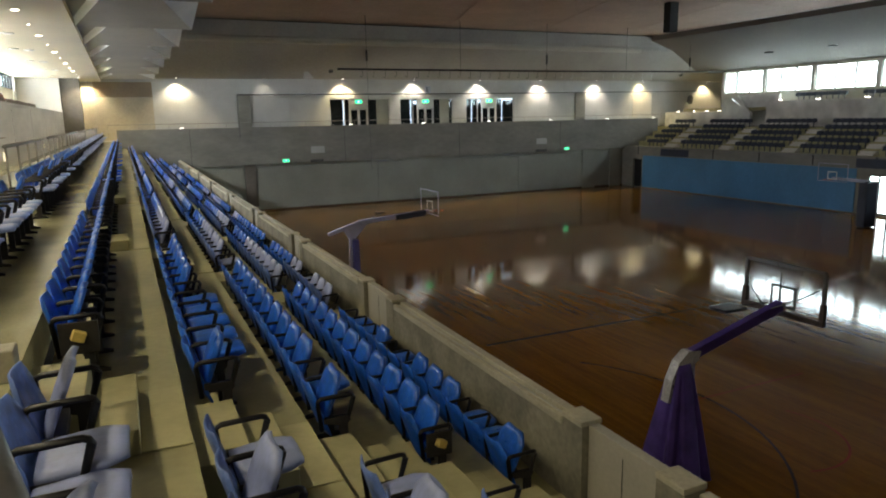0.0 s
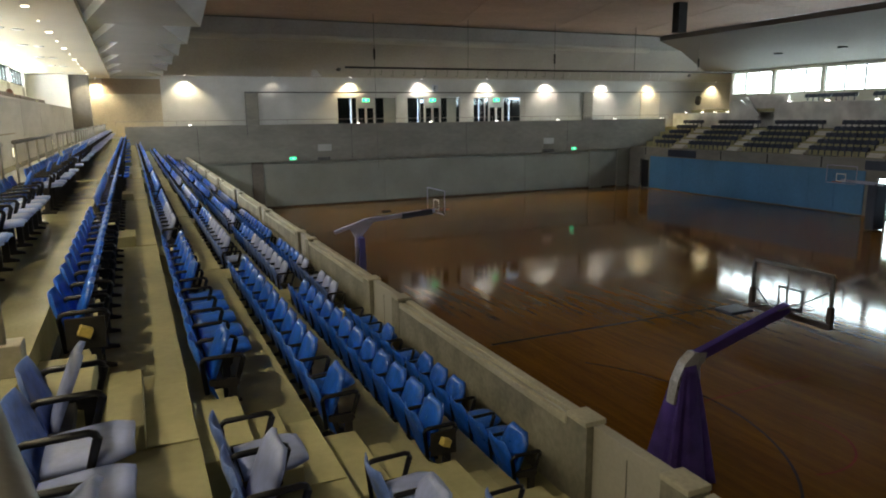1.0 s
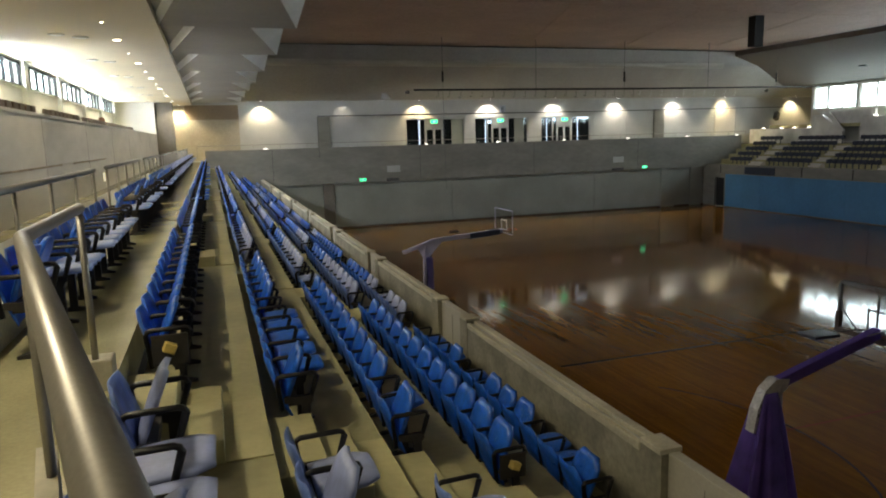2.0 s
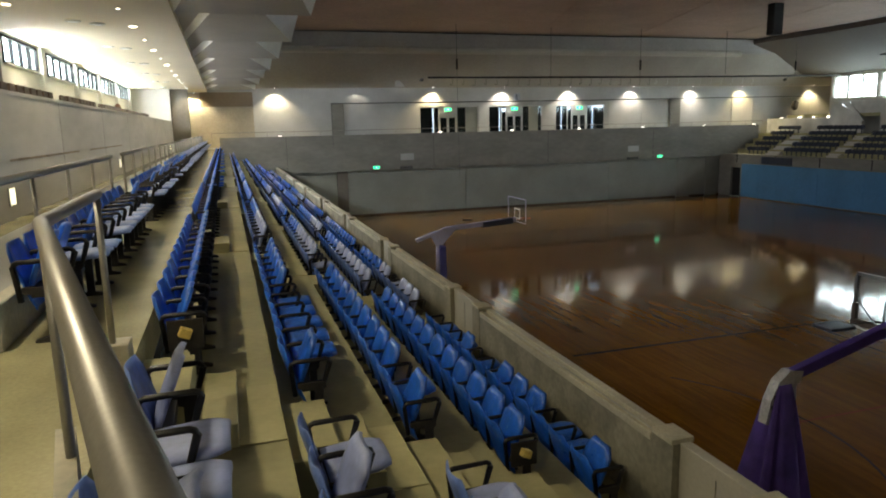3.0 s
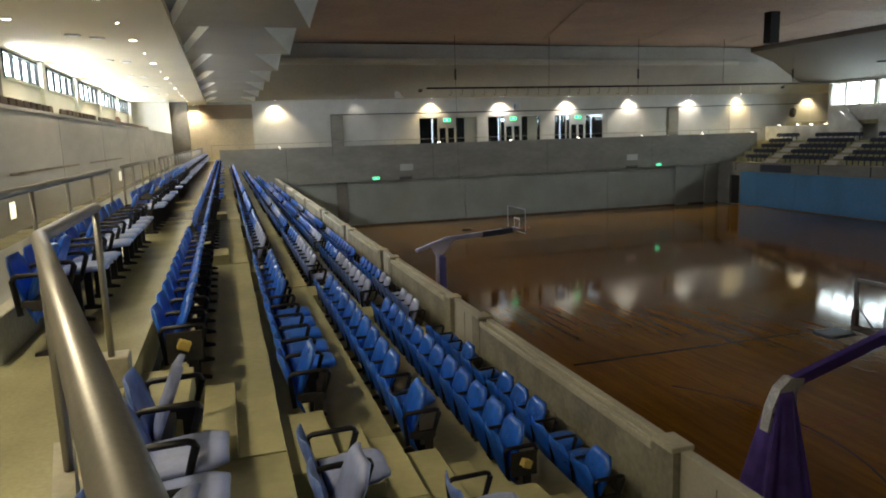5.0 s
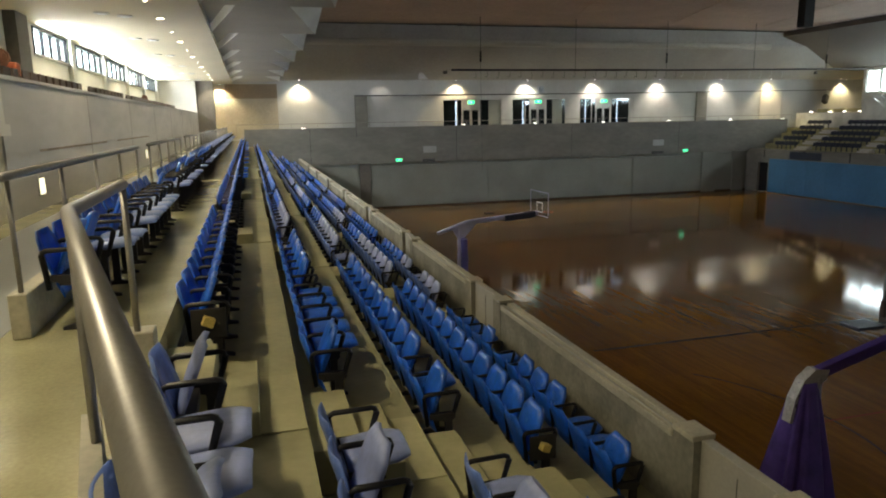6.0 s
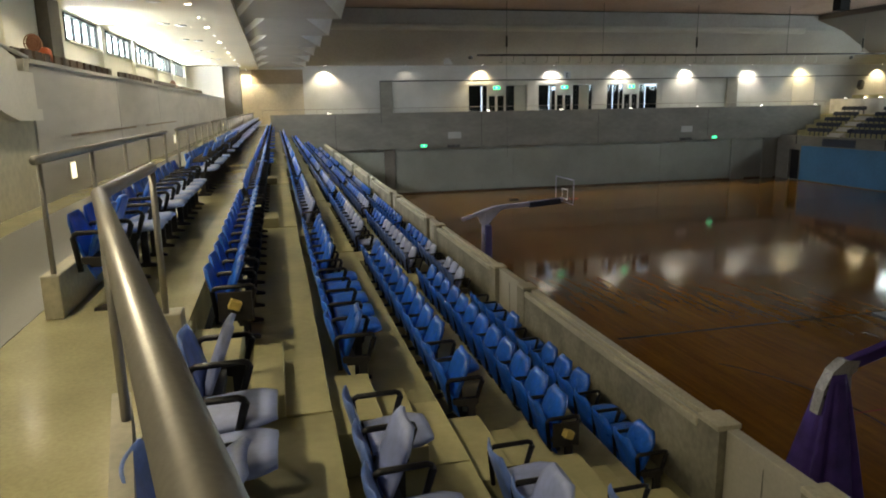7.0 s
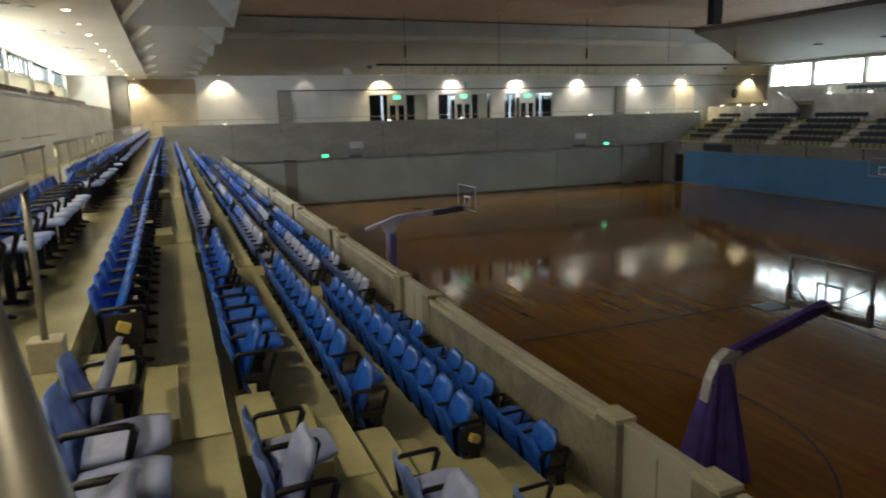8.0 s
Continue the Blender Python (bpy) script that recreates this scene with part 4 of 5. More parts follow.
OPP_AISLES = [(48.1, 49.5), (41.9, 43.0), (35.7, 36.85), (29.7, 30.8), (23.5, 24.6), (17.3, 18.4), (11.1, 12.2)]
cuts = [5.0] + [c for a in reversed(OPP_AISLES) for c in a] + [52.6]
for a, b in zip(cuts[0::2], cuts[1::2]):
    a2 = a
    bm = bmesh.new()
    for i in range(0, 5):
        y = a2 + 0.3
        while y < b - 0.25:
            far_seat(bm, mx(edge(i - 1) + 0.12), y, tread(i), -1)
            y += 0.52
    tagged(part("seat_block", bm, M_NAVY), "block of dark navy tip-up seats in the opposite stand", "seats", "opposite seat blocks", "stuff")
    bm = bmesh.new()
for (a, b) in ((27.0, 30.2), (31.3, 35.4), (36.7, 41.0)):
    bm = bmesh.new()
    y = a
    while y < b:
        far_seat(bm, mx(XW) + 0.75, y, 7.76, -1)
        y += 0.52
    tagged(part("upper_seat_row", bm, M_NAVY), "row of dark seats on the opposite upper tier", "seats", "upper seat rows", "stuff")
for a, b in OPP_AISLES:
    for i in range(1, 6):
        x = mx(edge(i - 1))
        st = thing("aisle_steps", "pale concrete steps between the opposite seating tiers", "steps", "opposite aisle steps")
        part("upper_step", boxed(x - 0.325, x - 0.002, a, b, tread(i), tread(i) + H * 2 / 3), M_PLASTER, st)
        part("lower_step", boxed(x - 0.585, x - 0.327, a, b, tread(i), tread(i) + H / 3), M_PLASTER, st)

# closing walls
structure("wall_behind", boxed(XG - 0.3, mx(XG) + 0.3, Y0 - 0.3, Y0, -0.3, 20.2), M_CONC, "plain concrete wall closing the hall", "wall")


# ---------------------------------------------------------------- tip-up seats of the near stand
def shield(bm, m, w, h, thick, bow, top=0.72, cut=0.6):
    """A moulded shell, local y across and z up, with cut and rounded top corners, dished by bow. m places it."""
    nx, nz = 6, 8
    front, back = [], []
    for k in range(nz + 1):
        v = k / nz
        ww = w / 2 * (0.94 + 0.06 * min(1, v * 3))
        if v > top:
            q = (v - top) / (1 - top)
            ww *= 1 - (1 - cut) * q ** 1.3
        fr, bk = [], []
        for j in range(nx + 1):
            u = -1 + 2 * j / nx
            x = bow * (u * u - 0.5) + bow * 0.6 * (v - 0.5) ** 2
            e = 0.012 if (j in (0, nx) or k in (0, nz)) else 0.0
            fr.append(bm.verts.new(m @ Vector((x + thick / 2 - e * 0.7, u * ww, v * h))))
            bk.append(bm.verts.new(m @ Vector((x - thick / 2 + e * 0.7, u * ww, v * h))))
        front.append(fr)
        back.append(bk)
    for k in range(nz):
        for j in range(nx):
            bm.faces.new((front[k][j], front[k][j + 1], front[k + 1][j + 1], front[k + 1][j]))
            bm.faces.new((back[k][j + 1], back[k][j], back[k + 1][j], back[k + 1][j + 1]))
    rim_f = front[0] + [r[-1] for r in front[1:]] + front[-1][-2::-1] + [r[0] for r in front[-2:0:-1]]
    rim_b = back[0] + [r[-1] for r in back[1:]] + back[-1][-2::-1] + [r[0] for r in back[-2:0:-1]]
    n = len(rim_f)
    for i in range(n):
        bm.faces.new((rim_f[i], rim_b[i], rim_b[(i + 1) % n], rim_f[(i + 1) % n]))
    return bm


PITCH = 0.445
BACK_M = Matrix.Translation((0.20, 0, 0.21)) @ Matrix.Rotation(radians(-17.5), 4, "Y")


def pan_matrix(up):
    """Tipped up the pan leans a little forward; down it lies almost flat."""
    return Matrix.Translation((0.18, 0, 0.365 if up else 0.39)) @ Matrix.Rotation(radians(45 if up == 0.5 else 22 if up else 86), 4, "Y")


def make_seat(shell, up, word, pan):
    s = thing("stadium_seat", f"{word} plastic tip-up seat, {'half folded' if up == 0.5 else 'tipped up' if up else 'folded down'}, with black armrest", "seat", "stand seats")
    part("backrest", shield(bmesh.new(), BACK_M, 0.43, 0.47, 0.028, 0.03, 0.76, 0.62), shell, s, "", True)
    part("seat_pan", shield(bmesh.new(), pan_matrix(up), 0.395, 0.37 if up else 0.355, 0.045, 0.015, 0.72, 0.62 if up else 0.72), pan, s, "", True)
    bm = bmesh.new()
    y = -PITCH / 2
    tube(bm, [(0.14, y, 0.28), (0.115, y, 0.515), (0.125, y, 0.535), (0.145, y, 0.545), (0.375, y, 0.55), (0.395, y, 0.542), (0.405, y, 0.52), (0.35, y, 0.34)], 0.017, 6)
    part("armrest", bm, M_BLACK, s, "black looped armrest", True)
    bm = bmesh.new()
    prism(bm, [(0.2, 0.0), (0.42, 0.0), (0.42, 0.02), (0.345, 0.04), (0.345, 0.31), (0.37, 0.34), (0.36, 0.38), (0.16, 0.38), (0.16, 0.34), (0.285, 0.31), (0.285, 0.04), (0.2, 0.02)], "y", y - 0.018, y + 0.018)
    part("pedestal", bm, M_BASE, s)
    bm = bmesh.new()
    box(bm, 0.19, 0.26, y + 0.022, y + PITCH - 0.022, 0.30, 0.36)
    part("beam", bm, M_BASE, s)
    return s


PROTO = {}


def seat_row(i, y0, count, pattern, near, dx=0.0):
    """Seats on tier i from y0 on; pattern(j) gives (grey, up)."""
    x = edge(i - 1) + dx
    z = tread(i)
    if not near:
        meshes = {}
        for j in range(count):
            grey, up = pattern(j)
            y = y0 + PITCH * (j + 0.5)
            bm = meshes.setdefault(bool(grey), bmesh.new())
            low_seat(bm, x, y, z, up)
        for grey, bm in meshes.items():
            tagged(part("seat_row", bm, M_GREY if grey else M_BLUE), f"row of {'faded lavender' if grey else 'bright blue'} tip-up seats on a concrete tier", "seats", "far seat rows", "stuff")
        bm = bmesh.new()
        for j in range(count + 1):
            y = y0 + PITCH * j
            box(bm, x + 0.12, x + 0.40, y - 0.02, y + 0.02, z + 0.52, z + 0.56)
            box(bm, x + 0.16, x + 0.28, y - 0.02, y + 0.02, z, z + 0.52)
        box(bm, x + 0.17, x + 0.27, y0, y0 + PITCH * count, z + 0.355, z + 0.4)
        tagged(part("seat_row_frame", bm, M_BASE), "black armrests and feet of a seat row", "seat frame", "far seat rows", "stuff")
        return
    for j in range(count):
        grey, up = pattern(j)
        m = pose(x + random.uniform(-0.006, 0.006), y0 + PITCH * (j + 0.5), z, 0, 0, random.uniform(-1.5, 1.5))
        key = (grey, up)
        if key not in PROTO:
            PROTO[key] = make_seat(M_FADED if grey == 1 else M_BLUE, up, ("bright blue", "faded lavender-grey", "blue and pale blue")[int(grey)], (M_BLUE, M_GREY, M_BLUE if up else M_PALE)[int(grey)])
            PROTO[key].matrix_basis = m
        else:
            copy_thing(PROTO[key], m)
    row_end(x, y0 + PITCH * count, z, False, False)
    row_end(x, y0, z, i in (1, 4) and y0 < 6, True)


def low_seat(bm, x, y, z, up):
    def shell(m, w, h, t):
        out = [(-w / 2 * 0.92, 0), (w / 2 * 0.92, 0), (w / 2, h * 0.3), (w / 2, h * 0.72), (w / 2 * 0.66, h), (-w / 2 * 0.66, h), (-w / 2, h * 0.72), (-w / 2, h * 0.3)]
        lo = [bm.verts.new(m @ Vector((-t / 2, p[0], p[1]))) for p in out]
        hi = [bm.verts.new(m @ Vector((t / 2, p[0], p[1]))) for p in out]
        bm.faces.new(lo[::-1])
        bm.faces.new(hi)
        n = len(out)
        for k in range(n):
            bm.faces.new((lo[k], lo[(k + 1) % n], hi[(k + 1) % n], hi[k]))
    base = Matrix.Translation((x, y, z))
    shell(base @ BACK_M, 0.43, 0.47, 0.03)
    shell(base @ pan_matrix(up), 0.395, 0.38, 0.045)


def row_end(x, y, z, yellow, front):
    """The closing frame at a row's end; some carry a yellow foam block."""
    e = thing("row_end_frame", "black row end frame with a yellow foam block" if yellow else "black steel end frame of a seat row", "frame", "row end frames")
    s = -1 if front else 1
    bm = bmesh.new()
    tube(bm, [(x + 0.14, y, z + 0.28), (x + 0.115, y, z + 0.515), (x + 0.125, y, z + 0.535), (x + 0.145, y, z + 0.545), (x + 0.375, y, z + 0.55), (x + 0.395, y, z + 0.542), (x + 0.405, y, z + 0.52), (x + 0.35, y, z + 0.34)], 0.016, 8)
    part("arm_loop", bm, M_BLACK, e, "", True)
    part("foot", prism(bmesh.new(), [(x + p, z + q) for p, q in ((0.2, 0.0), (0.42, 0.0), (0.42, 0.02), (0.345, 0.04), (0.345, 0.31), (0.37, 0.34), (0.36, 0.38), (0.16, 0.38), (0.16, 0.34), (0.285, 0.31), (0.285, 0.04), (0.2, 0.02))], "y", y - 0.02, y + 0.02), M_BASE, e)
    if yellow:
        part("end_panel", boxed(x + 0.15, x + 0.39, y - 0.045, y - 0.026, z + 0.3, z + 0.52, bevel=0.006), M_BASE, e)
        bm = box(bmesh.new(), -0.041, 0.041, -0.033, 0.033, -0.034, 0.034, bevel=0.007)
        bmesh.ops.transform(bm, matrix=pose(x + 0.27, y - 0.083, z + 0.435, 0, 24, 8), verts=bm.verts)
        part("foam_block", bm, M_YELLOW, e, "small yellow foam block")


SECTIONS = [(4.96, 10.46), (11.4, 16.7), (17.7, 23.0), (24.0, 29.3), (30.3, 35.6), (36.6, 41.9), (42.9, 48.2), (49.2, 52.4)]


def pattern_for(i, s):
    def f(j):
        if s == 0:
            if i == 0:
                return (2, j in (0, 1, 4, 11))
            if i == 2:
                return (False, j == 0 or j >= 6)
            if i == 3:
                return (False, j != 1)
            if i == 5:
                return (False, j in (0, 3, 4, 5, 8))
            return (False, True)
        if s == 1:
            if i == 0:
                return (2, j in (2, 6, 8, 9, 10))
            if i == 1:
                return (False, True)
            if i == 3:
                return (j < 8, j != 0)
            if i == 5:
                return (j < 7, j not in (3, 4))
            return (j < (6 if i == 2 else 8), True)
        if i == 0:
            return (2, (j * 7 + s) % 5 < 3)
        if i == 1:
            return (False, not (s == 2 and j in (2, 7)) and (j + s) % 6 != 0)
        return ((s + i + j // 5) % 3 == 0, True)
    return f


for i in range(6):
    for s, (a, b) in enumerate(SECTIONS):
        seat_row(i, a, int(round((b - a) / PITCH)), pattern_for(i, s), s < 3)

# the section beside the camera: faded seats, some down
NEAR = {1: [True, False, False, 0.5], 2: [False, True, False, True, True, True], 3: [False, True, False, True, True, True],
        4: [False, False, True, True, True, True], 5: [True, True, True, False, True, True]}
for i, ups in NEAR.items():
    n = len(ups)
    seat_row(i, 3.84 - PITCH * n, n, (lambda ups, n: lambda j: (True, ups[n - 1 - j]))(ups, n), True, 0.02 if i == 1 else 0.0)


# ---------------------------------------------------------------- basketball stands
def backboard(parent, x, yc, s, pad=True):
    """Acrylic board facing s along x, with frame, target square, ring and net-less rim."""
    b = part("backboard", boxed(x - 0.012, x + 0.012, yc - 0.9, yc + 0.9, 2.92, 3.95), M_BOARD, parent, "clear acrylic backboard")
    dark = M_FRAME if pad else M_LILAC
    g = 0.03 if pad else 0.014
    for n, (y0, y1, z0, z1) in enumerate(((yc - 0.9, yc + 0.9, 3.95 - 2 * g, 3.95), (yc - 0.9 - g, yc - 0.9 + g, 3.02, 3.95 - 2 * g), (yc + 0.9 - g, yc + 0.9 + g, 3.02, 3.95 - 2 * g))):
        part("board_frame", boxed(x - g, x + g, y0, y1, z0, z1), dark, b)
    if pad:
        part("edge_pad", boxed(x - 0.05, x + 0.05, yc - 0.95, yc + 0.95, 2.88, 2.99, bevel=0.015), M_BOARDPAD, b, "dark padding under the board")
        for y in (yc - 0.9, yc + 0.9):
            part("edge_pad", boxed(x - 0.05, x + 0.05, y - 0.055, y + 0.055, 2.992, 3.33, bevel=0.015), M_BOARDPAD, b)
    else:
        part("board_frame", boxed(x - g, x + g, yc - 0.9, yc + 0.9, 2.93, 2.96), M_LILAC, b)
    lx = x + s * 0.016
    for y0, y1, z0, z1 in ((yc - 0.295, yc + 0.295, 3.45, 3.5), (yc - 0.295, yc + 0.295, 3.05, 3.1), (yc - 0.295, yc - 0.245, 3.1, 3.45), (yc + 0.245, yc + 0.295, 3.1, 3.45)):
        part("target_line", boxed(lx - 0.004, lx + 0.004, y0, y1, z0, z1), M_FRAME if pad else M_WHITE, b)
    rx = x + s * 0.38
    tube_pts = [(rx + 0.225 * math.cos(2 * math.pi * k / 24), yc + 0.225 * math.sin(2 * math.pi * k / 24), 3.05) for k in range(25)]
    ring = part("ring", tube(bmesh.new(), tube_pts, 0.011, 6, caps=False), M_ORANGE if not pad else M_RED, parent, "bare steel basket ring", True)
    part("ring_bracket", boxed(min(x, x + s * 0.17), max(x, x + s * 0.17), yc - 0.07, yc + 0.07, 3.0, 3.04), M_RED, ring)
    return b


def cover(bm, cx, yc, x0, x1, half, z_top, folds):
    """A cloth hood, narrow at the top, wide and folded at the hem."""
    n, m = 96, 12
    rings = []
    for k in range(m + 1):
        v = k / m
        row = []
        for j in range(n):
            a = 2 * math.pi * j / n
            f = 1 + (0.15 * math.sin(folds * a) + 0.06 * math.sin(2.0 * folds * a + 1)) * (1 - v) ** 0.6
            rx = ((x1 - x0) / 2) * (1 - v) ** 0.9 + 0.16 * v
            ry = half * (1 - v) ** 0.9 + 0.14 * v
            ca, sa = math.cos(a), math.sin(a)
            px = math.copysign(abs(ca) ** 0.6, ca) * rx * f
            py = math.copysign(abs(sa) ** 0.6, sa) * ry * f
            mid = (x0 + x1) / 2 * (1 - v) + cx * v
            row.append(bm.verts.new((mid + px, yc + py, 0.02 + v * (z_top - 0.02))))
        rings.append(row)
    for a, b in zip(rings, rings[1:]):
        for j in range(n):
            bm.faces.new((a[j], a[(j + 1) % n], b[(j + 1) % n], b[j]))
    bm.faces.new(rings[0][::-1])
    bm.faces.new(rings[-1])
    return bm


def beam(bm, p, q, w, h):
    """A rectangular bar from p to q in the plane of one y."""
    p, q = Vector(p), Vector(q)
    d = (q - p).normalized()
    up = Vector((0, 1, 0)).cross(d) * h / 2
    side = Vector((0, w / 2, 0))
    vs = [bm.verts.new(c + a * side + b * up) for c in (p, q) for a, b in ((-1, -1), (1, -1), (1, 1), (-1, 1))]
    for f in ((3, 2, 1, 0), (4, 5, 6, 7), (0, 1, 5, 4), (1, 2, 6, 5), (2, 3, 7, 6), (3, 0, 4, 7)):
        bm.faces.new([vs[i] for i in f])
    es = list({e for v in vs for e in v.link_edges})
    bmesh.ops.bevel(bm, geom=es, offset=0.012, segments=1, affect="EDGES")
    return bm


# the close one, under its purple hood
YB = 9.2
st = thing("basketball_stand", "portable basketball stand with a purple padded hood and purple arm", "basketball stand", "basketball stands")
backboard(st, 11.78, YB, 1, True)
part("arm", beam(bmesh.new(), (9.3, YB, 2.43), (11.72, YB, 3.10), 0.16, 0.2), M_PURPLE_PAINT, st, "purple sloping arm")
bm = bmesh.new()
prism(bm, [(9.55, 2.52), (9.25, 2.56), (9.02, 2.38), (8.86, 2.05), (8.78, 1.62), (9.02, 1.58), (9.1, 1.9), (9.28, 2.2), (9.5, 2.36)], "y", YB - 0.1, YB + 0.1)
part("knuckle_cover", bm, M_GREYPAINT, st, "worn grey curved cover")
for z, x in ((2.3, 9.03), (2.12, 8.95), (1.95, 8.9)):
    part("slot", boxed(x - 0.035, x + 0.03, YB - 0.107, YB - 0.101, z - 0.05, z + 0.02), M_FRAME, st, "dark slot in the cover")
part("inner_cover", prism(bmesh.new(), [(9.2, 2.3), (9.4, 2.28), (9.42, 1.72), (9.3, 1.6), (9.22, 1.75)], "y", YB - 0.1, YB + 0.1), M_LILAC, st, "pale inner cover plate")
part("hood", cover(bmesh.new(), 9.15, YB, 8.45, 9.65, 0.5, 2.32, 7), M_PURPLE, st, "draped purple cloth hood", True)
part("brace", tube(bmesh.new(), [(10.6, YB, 2.72), (11.6, YB, 2.92)], 0.03, 8), M_PURPLE_PAINT, st)
for s in (-1, 1):
    part("board_stay", tube(bmesh.new(), [(11.35, YB, 3.05), (11.55, YB + s * 0.6, 3.4), (11.75, YB + s * 0.86, 3.62)], 0.016, 6), M_FRAME, st, "dark tubular stay", True)
part("board_spine", tube(bmesh.new(), [(11.70, YB, 3.06), (11.70, YB, 3.78), (11.74, YB + 0.14, 3.93)], 0.02, 6), M_FRAME, st, "", True)
plate = part("side_plate", boxed(10.5, 11.1, YB + 0.25, YB + 0.7, 3.02, 3.08, bevel=0.015), M_BLACK, st, "flat black plate held out on a bar")
part("plate_bar", tube(bmesh.new(), [(11.0, YB + 0.5, 3.05), (11.6, YB + 0.3, 3.1), (11.68, YB, 3.12)], 0.015, 6), M_BLACK, plate, "", True)

# the second one along the stand
YB2 = 26.25
st = thing("basketball_stand", "portable basketball stand with a lilac arm and dark blue padding", "basketball stand", "basketball stands")
backboard(st, 11.52, YB2, 1, False)
part("arm", beam(bmesh.new(), (8.4, YB2, 2.82), (11.45, YB2, 3.04), 0.18, 0.18), M_LILAC, st)
part("tail", beam(bmesh.new(), (7.08, YB2, 2.42), (8.45, YB2, 2.86), 0.18, 0.14), M_LILAC, st)
part("arm_pad", beam(bmesh.new(), (9.95, YB2, 2.9), (11.3, YB2, 3.0), 0.3, 0.24), M_NAVY, st, "dark blue arm padding")
part("post", beam(bmesh.new(), (7.95, YB2, 0.3), (8.0, YB2, 2.62), 0.16, 0.12), M_LILAC, st)
part("post_pad", beam(bmesh.new(), (8.18, YB2, 0.3), (8.15, YB2, 2.15), 0.4, 0.26), M_POSTPAD, st, "blue-violet post padding")
part("gusset", prism(bmesh.new(), [(7.9, 2.2), (8.2, 2.2), (8.75, 2.78), (8.45, 2.8), (7.7, 2.56)], "y", YB2 - 0.06, YB2 + 0.06), M_LILAC, st, "lilac gusset under the arm")
part("base", boxed(6.7, 8.8, YB2 - 0.55, YB2 + 0.55, 0.02, 0.4, bevel=0.03), M_PURPLE, st)
part("counterweight", boxed(9.25, 9.6, YB2 + 0.25, YB2 + 0.5, 3.05, 3.12, bevel=0.01), M_BLACK, st)

# the one across the court
YB3 = 25.9
st = thing("basketball_stand", "basketball stand across the court with dark padding", "basketball stand", "basketball stands")
backboard(st, 36.5, YB3, -1, False)
part("arm", beam(bmesh.new(), (36.6, YB3, 3.1), (39.6, YB3, 2.75), 0.18, 0.18), M_LILAC, st)
part("hood", boxed(39.3, 40.3, YB3 - 0.3, YB3 + 0.3, 0.02, 2.75, bevel=0.1), M_NAVY, st, "dark navy padded body")

# ---------------------------------------------------------------- hanging batten, cable and small things
bt = thing("hanging_batten", "long steel batten hung over the court by rods", "batten")
part("pipe", tube(bmesh.new(), [(14.2, 48.0, 10.42), (33, 48.0, 10.45), (52, 48.0, 10.6)], 0.07, 8), M_DARK, bt, "", True)
for x in (16.4, 23.9, 31.7, 39.8, 47.0):
    part("rod", tube(bmesh.new(), [(x, 48.0, 10.45), (x, 48.0, 15.2)], 0.02, 6), M_FRAME, bt)
    if x not in (23.9, 39.8):
        part("turnbuckle", tube(bmesh.new(), [(x, 48.0, 11.0), (x, 48.0, 11.75)], 0.07, 6), M_DARK, bt)
part("rope", tube(bmesh.new(), [(16.4, 48.0, 10.4), (16.44, 48.02, 7.0), (16.5, 48.05, 3.2)], 0.012, 5), M_FRAME, bt, "thin loose rope")
for k in range(30):
    x = 16.05 + 0.87 * k if k < 20 else 33.2 + 1.05 * (k - 20)
    drop = 9.9 + 0.05 * math.sin(k * 2.3)
    part("hook", tube(bmesh.new(), [(x, 48.0, 10.38), (x, 48.0, drop + 0.06), (x - 0.05, 48.0, drop), (x - 0.14, 48.0, drop + 0.01), (x - 0.18, 48.0, drop + 0.07)], 0.019, 5), M_ALU if k > 19 else M_HOOK, bt)
cb = thing("net_cable", "dark net cable strung across the hall's end", "cable")
part("cable", tube(bmesh.new(), [(8.0, 53.3, 8.86), (30, 53.3, 8.9), (53.2, 53.3, 9.05)], 0.05, 6), M_FRAME, cb, "", True)
part("hanger", tube(bmesh.new(), [(8.0, 53.3, 5.7), (8.0, 53.3, 8.86)], 0.02, 6), M_FRAME, cb)
tagged(part("wall_sign", boxed(24.3, 24.9, YD - 0.03, YD - 0.004, 8.98, 9.65, bevel=0.006), M_SIGN), "pale blue-grey square block sign with a blue letter", "sign")
d = bpy.data.curves.new("letter", "FONT")
d.body, d.size, d.extrude = "E", 0.6, 0.004
ob = new("sign_letter", d)
ob.matrix_world = pose(24.42, YD - 0.045, 9.11, 90, 0, 0)
ob.data.materials.append(M_NAVY)
tagged(ob, "dark blue letter on the pale sign", "letter")

sp = thing("wall_speaker", "dark loudspeaker tilted down on a wall bracket", "loudspeaker")
bm = box(bmesh.new(), -0.24, 0.24, -0.2, 0.2, -0.42, 0.42, bevel=0.04)
bmesh.ops.transform(bm, matrix=pose(54.6, YD - 0.45, 8.25, -18, 32, 0), verts=bm.verts)
part("cabinet", bm, M_FRAME, sp)
part("bracket", tube(bmesh.new(), [(54.75, YD - 0.004, 8.55), (54.65, YD - 0.4, 8.35)], 0.03, 6), M_DARK, sp)
for x in (15.55, 52.1):
    nz = thing("soffit_nozzle", "small dark spot housing on the sloped soffit", "spotlight", "soffit spots")
    part("housing", disc(bmesh.new(), x, YD - 1.55, 10.62, 0.2, 0.2, 12), M_FRAME, nz)
    part("lens", disc(bmesh.new(), x, YD - 1.55, 10.58, 0.15, 0.04, 12), M_DARK, nz)
structure("trim_soffit_fin", prism(bmesh.new(), [(13.35, 11.1), (13.45, 10.18), (14.15, 10.18)], "y", YD - 1.5, YD - 0.95), M_PANEL, "small pale triangular fin under the soffit", "trim")

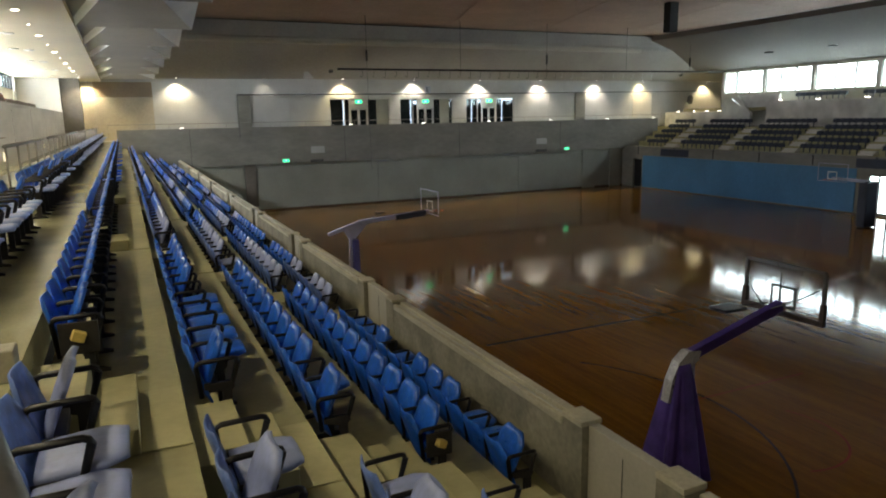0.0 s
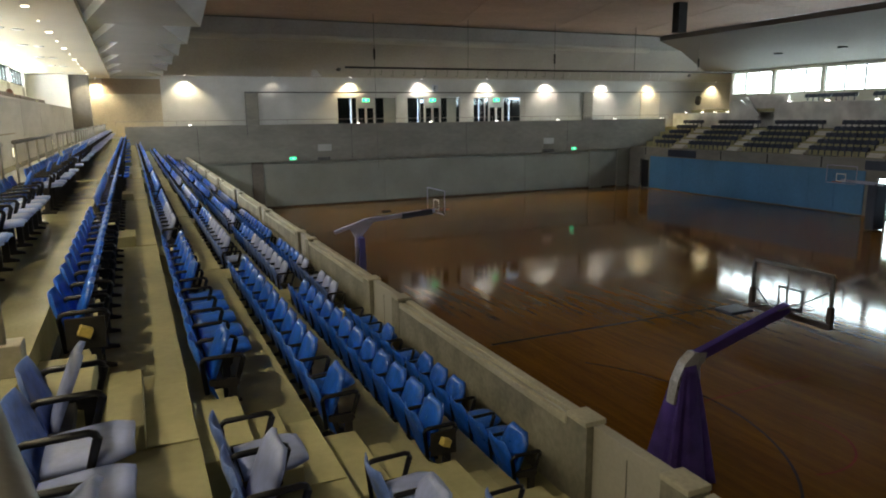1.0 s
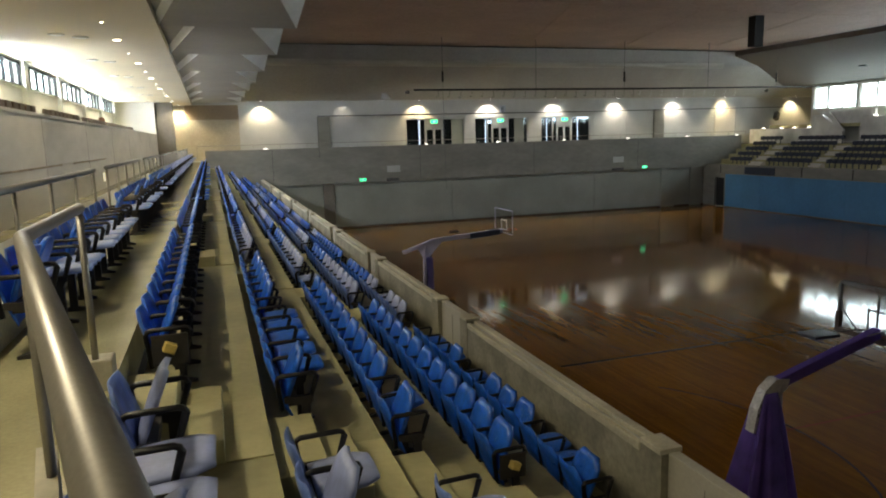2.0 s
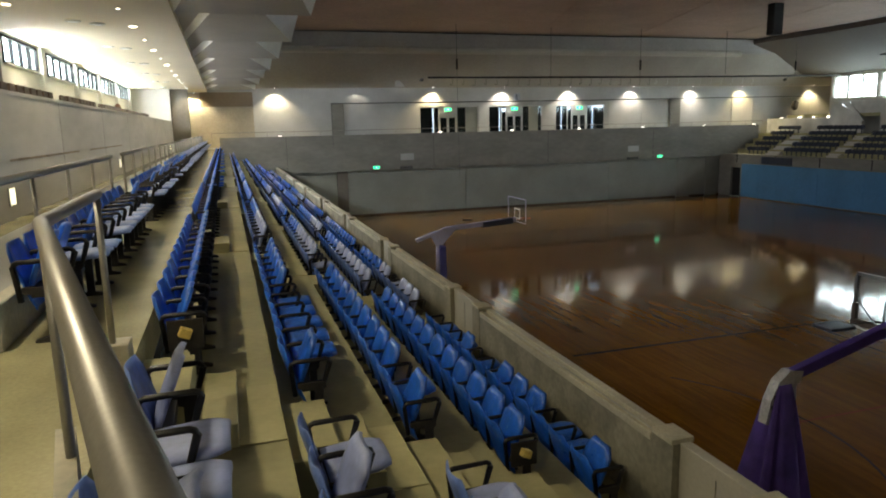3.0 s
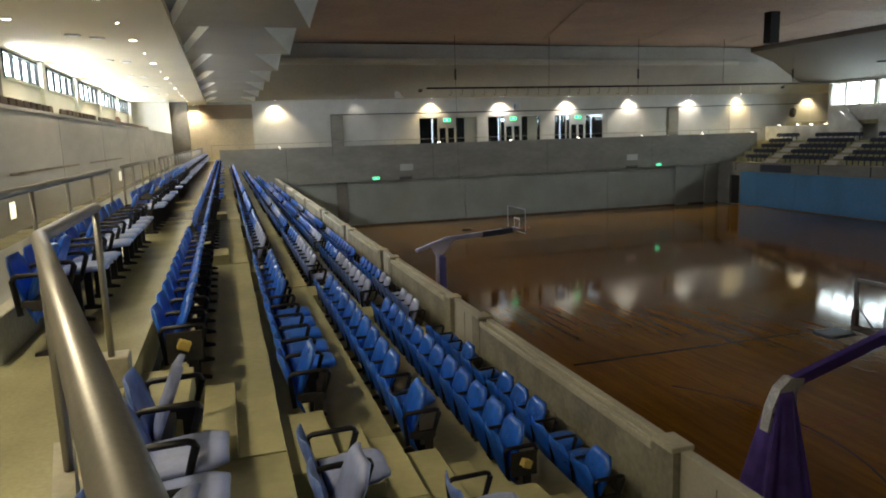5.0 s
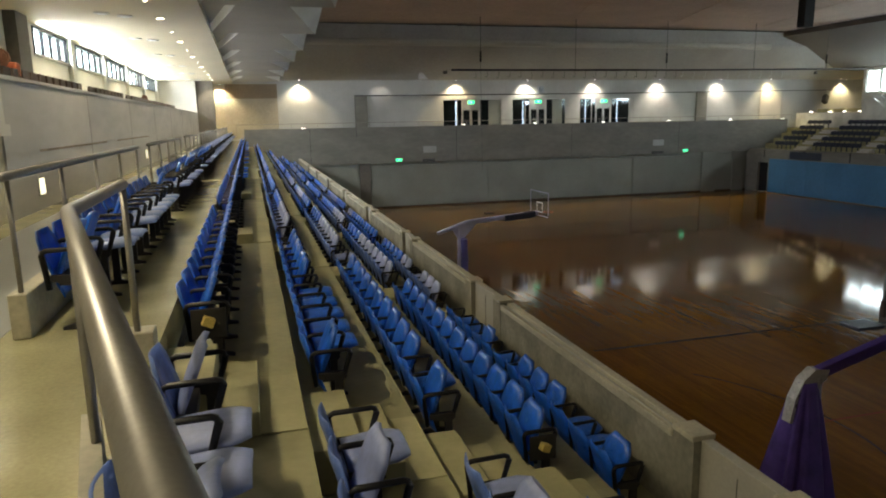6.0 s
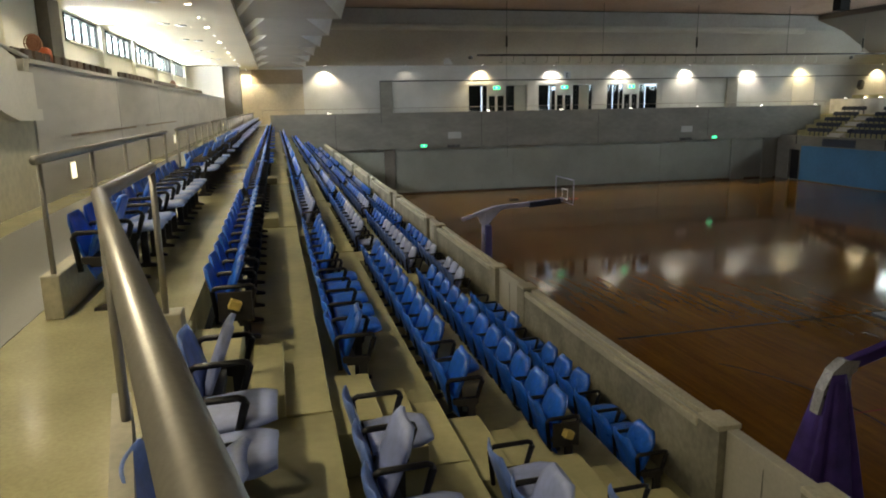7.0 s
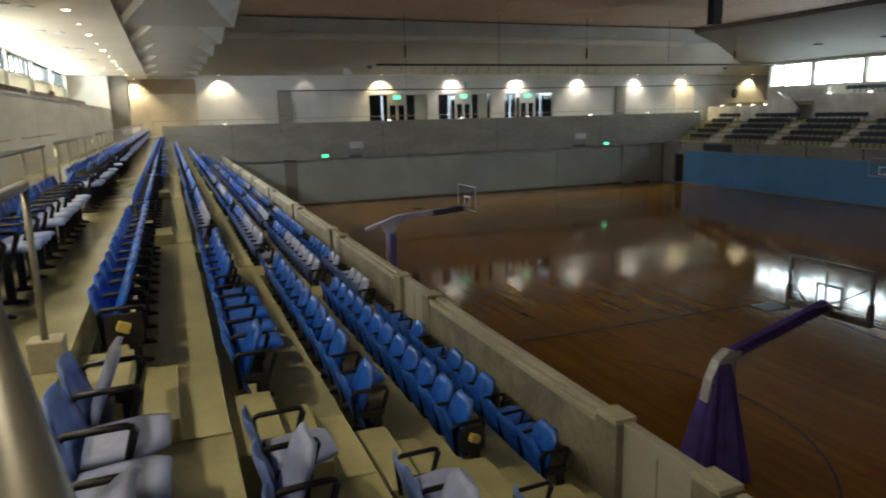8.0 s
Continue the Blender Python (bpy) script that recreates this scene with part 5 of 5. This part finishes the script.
# lit footlights in the wall behind the walkway
for y in (12.7, 25.0, 37.0, 48.0):
    f = thing("wall_footlight", "lit recessed footlight low in the concrete wall", "light", "wall footlights")
    part("frame", boxed(XW - 0.002 + 0.002, XW + 0.02, y - 0.17, y + 0.17, 5.84, 6.16, bevel=0.005), M_ALU, f)
    part("lens", boxed(XW + 0.021, XW + 0.026, y - 0.14, y + 0.14, 5.87, 6.13), M_FOOT, f, "glowing cream lens")

# seats and fans on the upper tier
for a, b in ((12.6, 15.2), (15.7, 18.6), (20.4, 24.2), (26.2, 30.0), (32.0, 35.5), (37.5, 40.5)):
    bm = bmesh.new()
    y = a
    while y < b:
        far_seat(bm, XW - 0.62, y, 7.30, 1)
        y += 0.52
    tagged(part("upper_seat_row", bm, M_BOARDPAD), "row of brown seats behind the upper tier wall", "seats", "upper seat rows", "stuff")


def fan(x, y, z):
    f = thing("floor_fan", "dark round industrial fan with an orange body", "fan", "upper tier fans")
    c = Vector((x, y, z + 0.84))
    part("drum", prism(bmesh.new(), [(x + 0.115 * math.cos(2 * math.pi * k / 18), c.z + 0.15 * math.sin(2 * math.pi * k / 18)) for k in range(18)], "y", y, y + 0.14), M_FAN, f, "dark brown fan head")
    for r in (0.155, 0.11, 0.06):
        part("guard_ring", tube(bmesh.new(), [(x + r * 0.88 * math.cos(2 * math.pi * k / 20), y - 0.03, c.z + r * math.sin(2 * math.pi * k / 20)) for k in range(21)], 0.01, 5, caps=False), M_FAN, f)
    for k in range(6):
        a = k * math.pi / 3
        part("guard_spoke", tube(bmesh.new(), [(x, y - 0.03, c.z), (x + 0.135 * math.cos(a), y - 0.03, c.z + 0.155 * math.sin(a))], 0.007, 5), M_FAN, f)
    part("motor", boxed(x + 0.02, x + 0.22, y + 0.02, y + 0.26, z + 0.5, z + 0.78, bevel=0.05), M_ORANGE, f, "orange motor body")
    part("column", tube(bmesh.new(), [(x + 0.12, y + 0.12, z + 0.05), (x + 0.12, y + 0.12, z + 0.55)], 0.05, 8), M_ORANGE, f)
    part("base", disc(bmesh.new(), x + 0.12, y + 0.12, z, 0.26, 0.06), M_ORANGE, f)


fan(-4.02, 13.65, 7.3)
fan(-4.5, 34.3, 7.3)
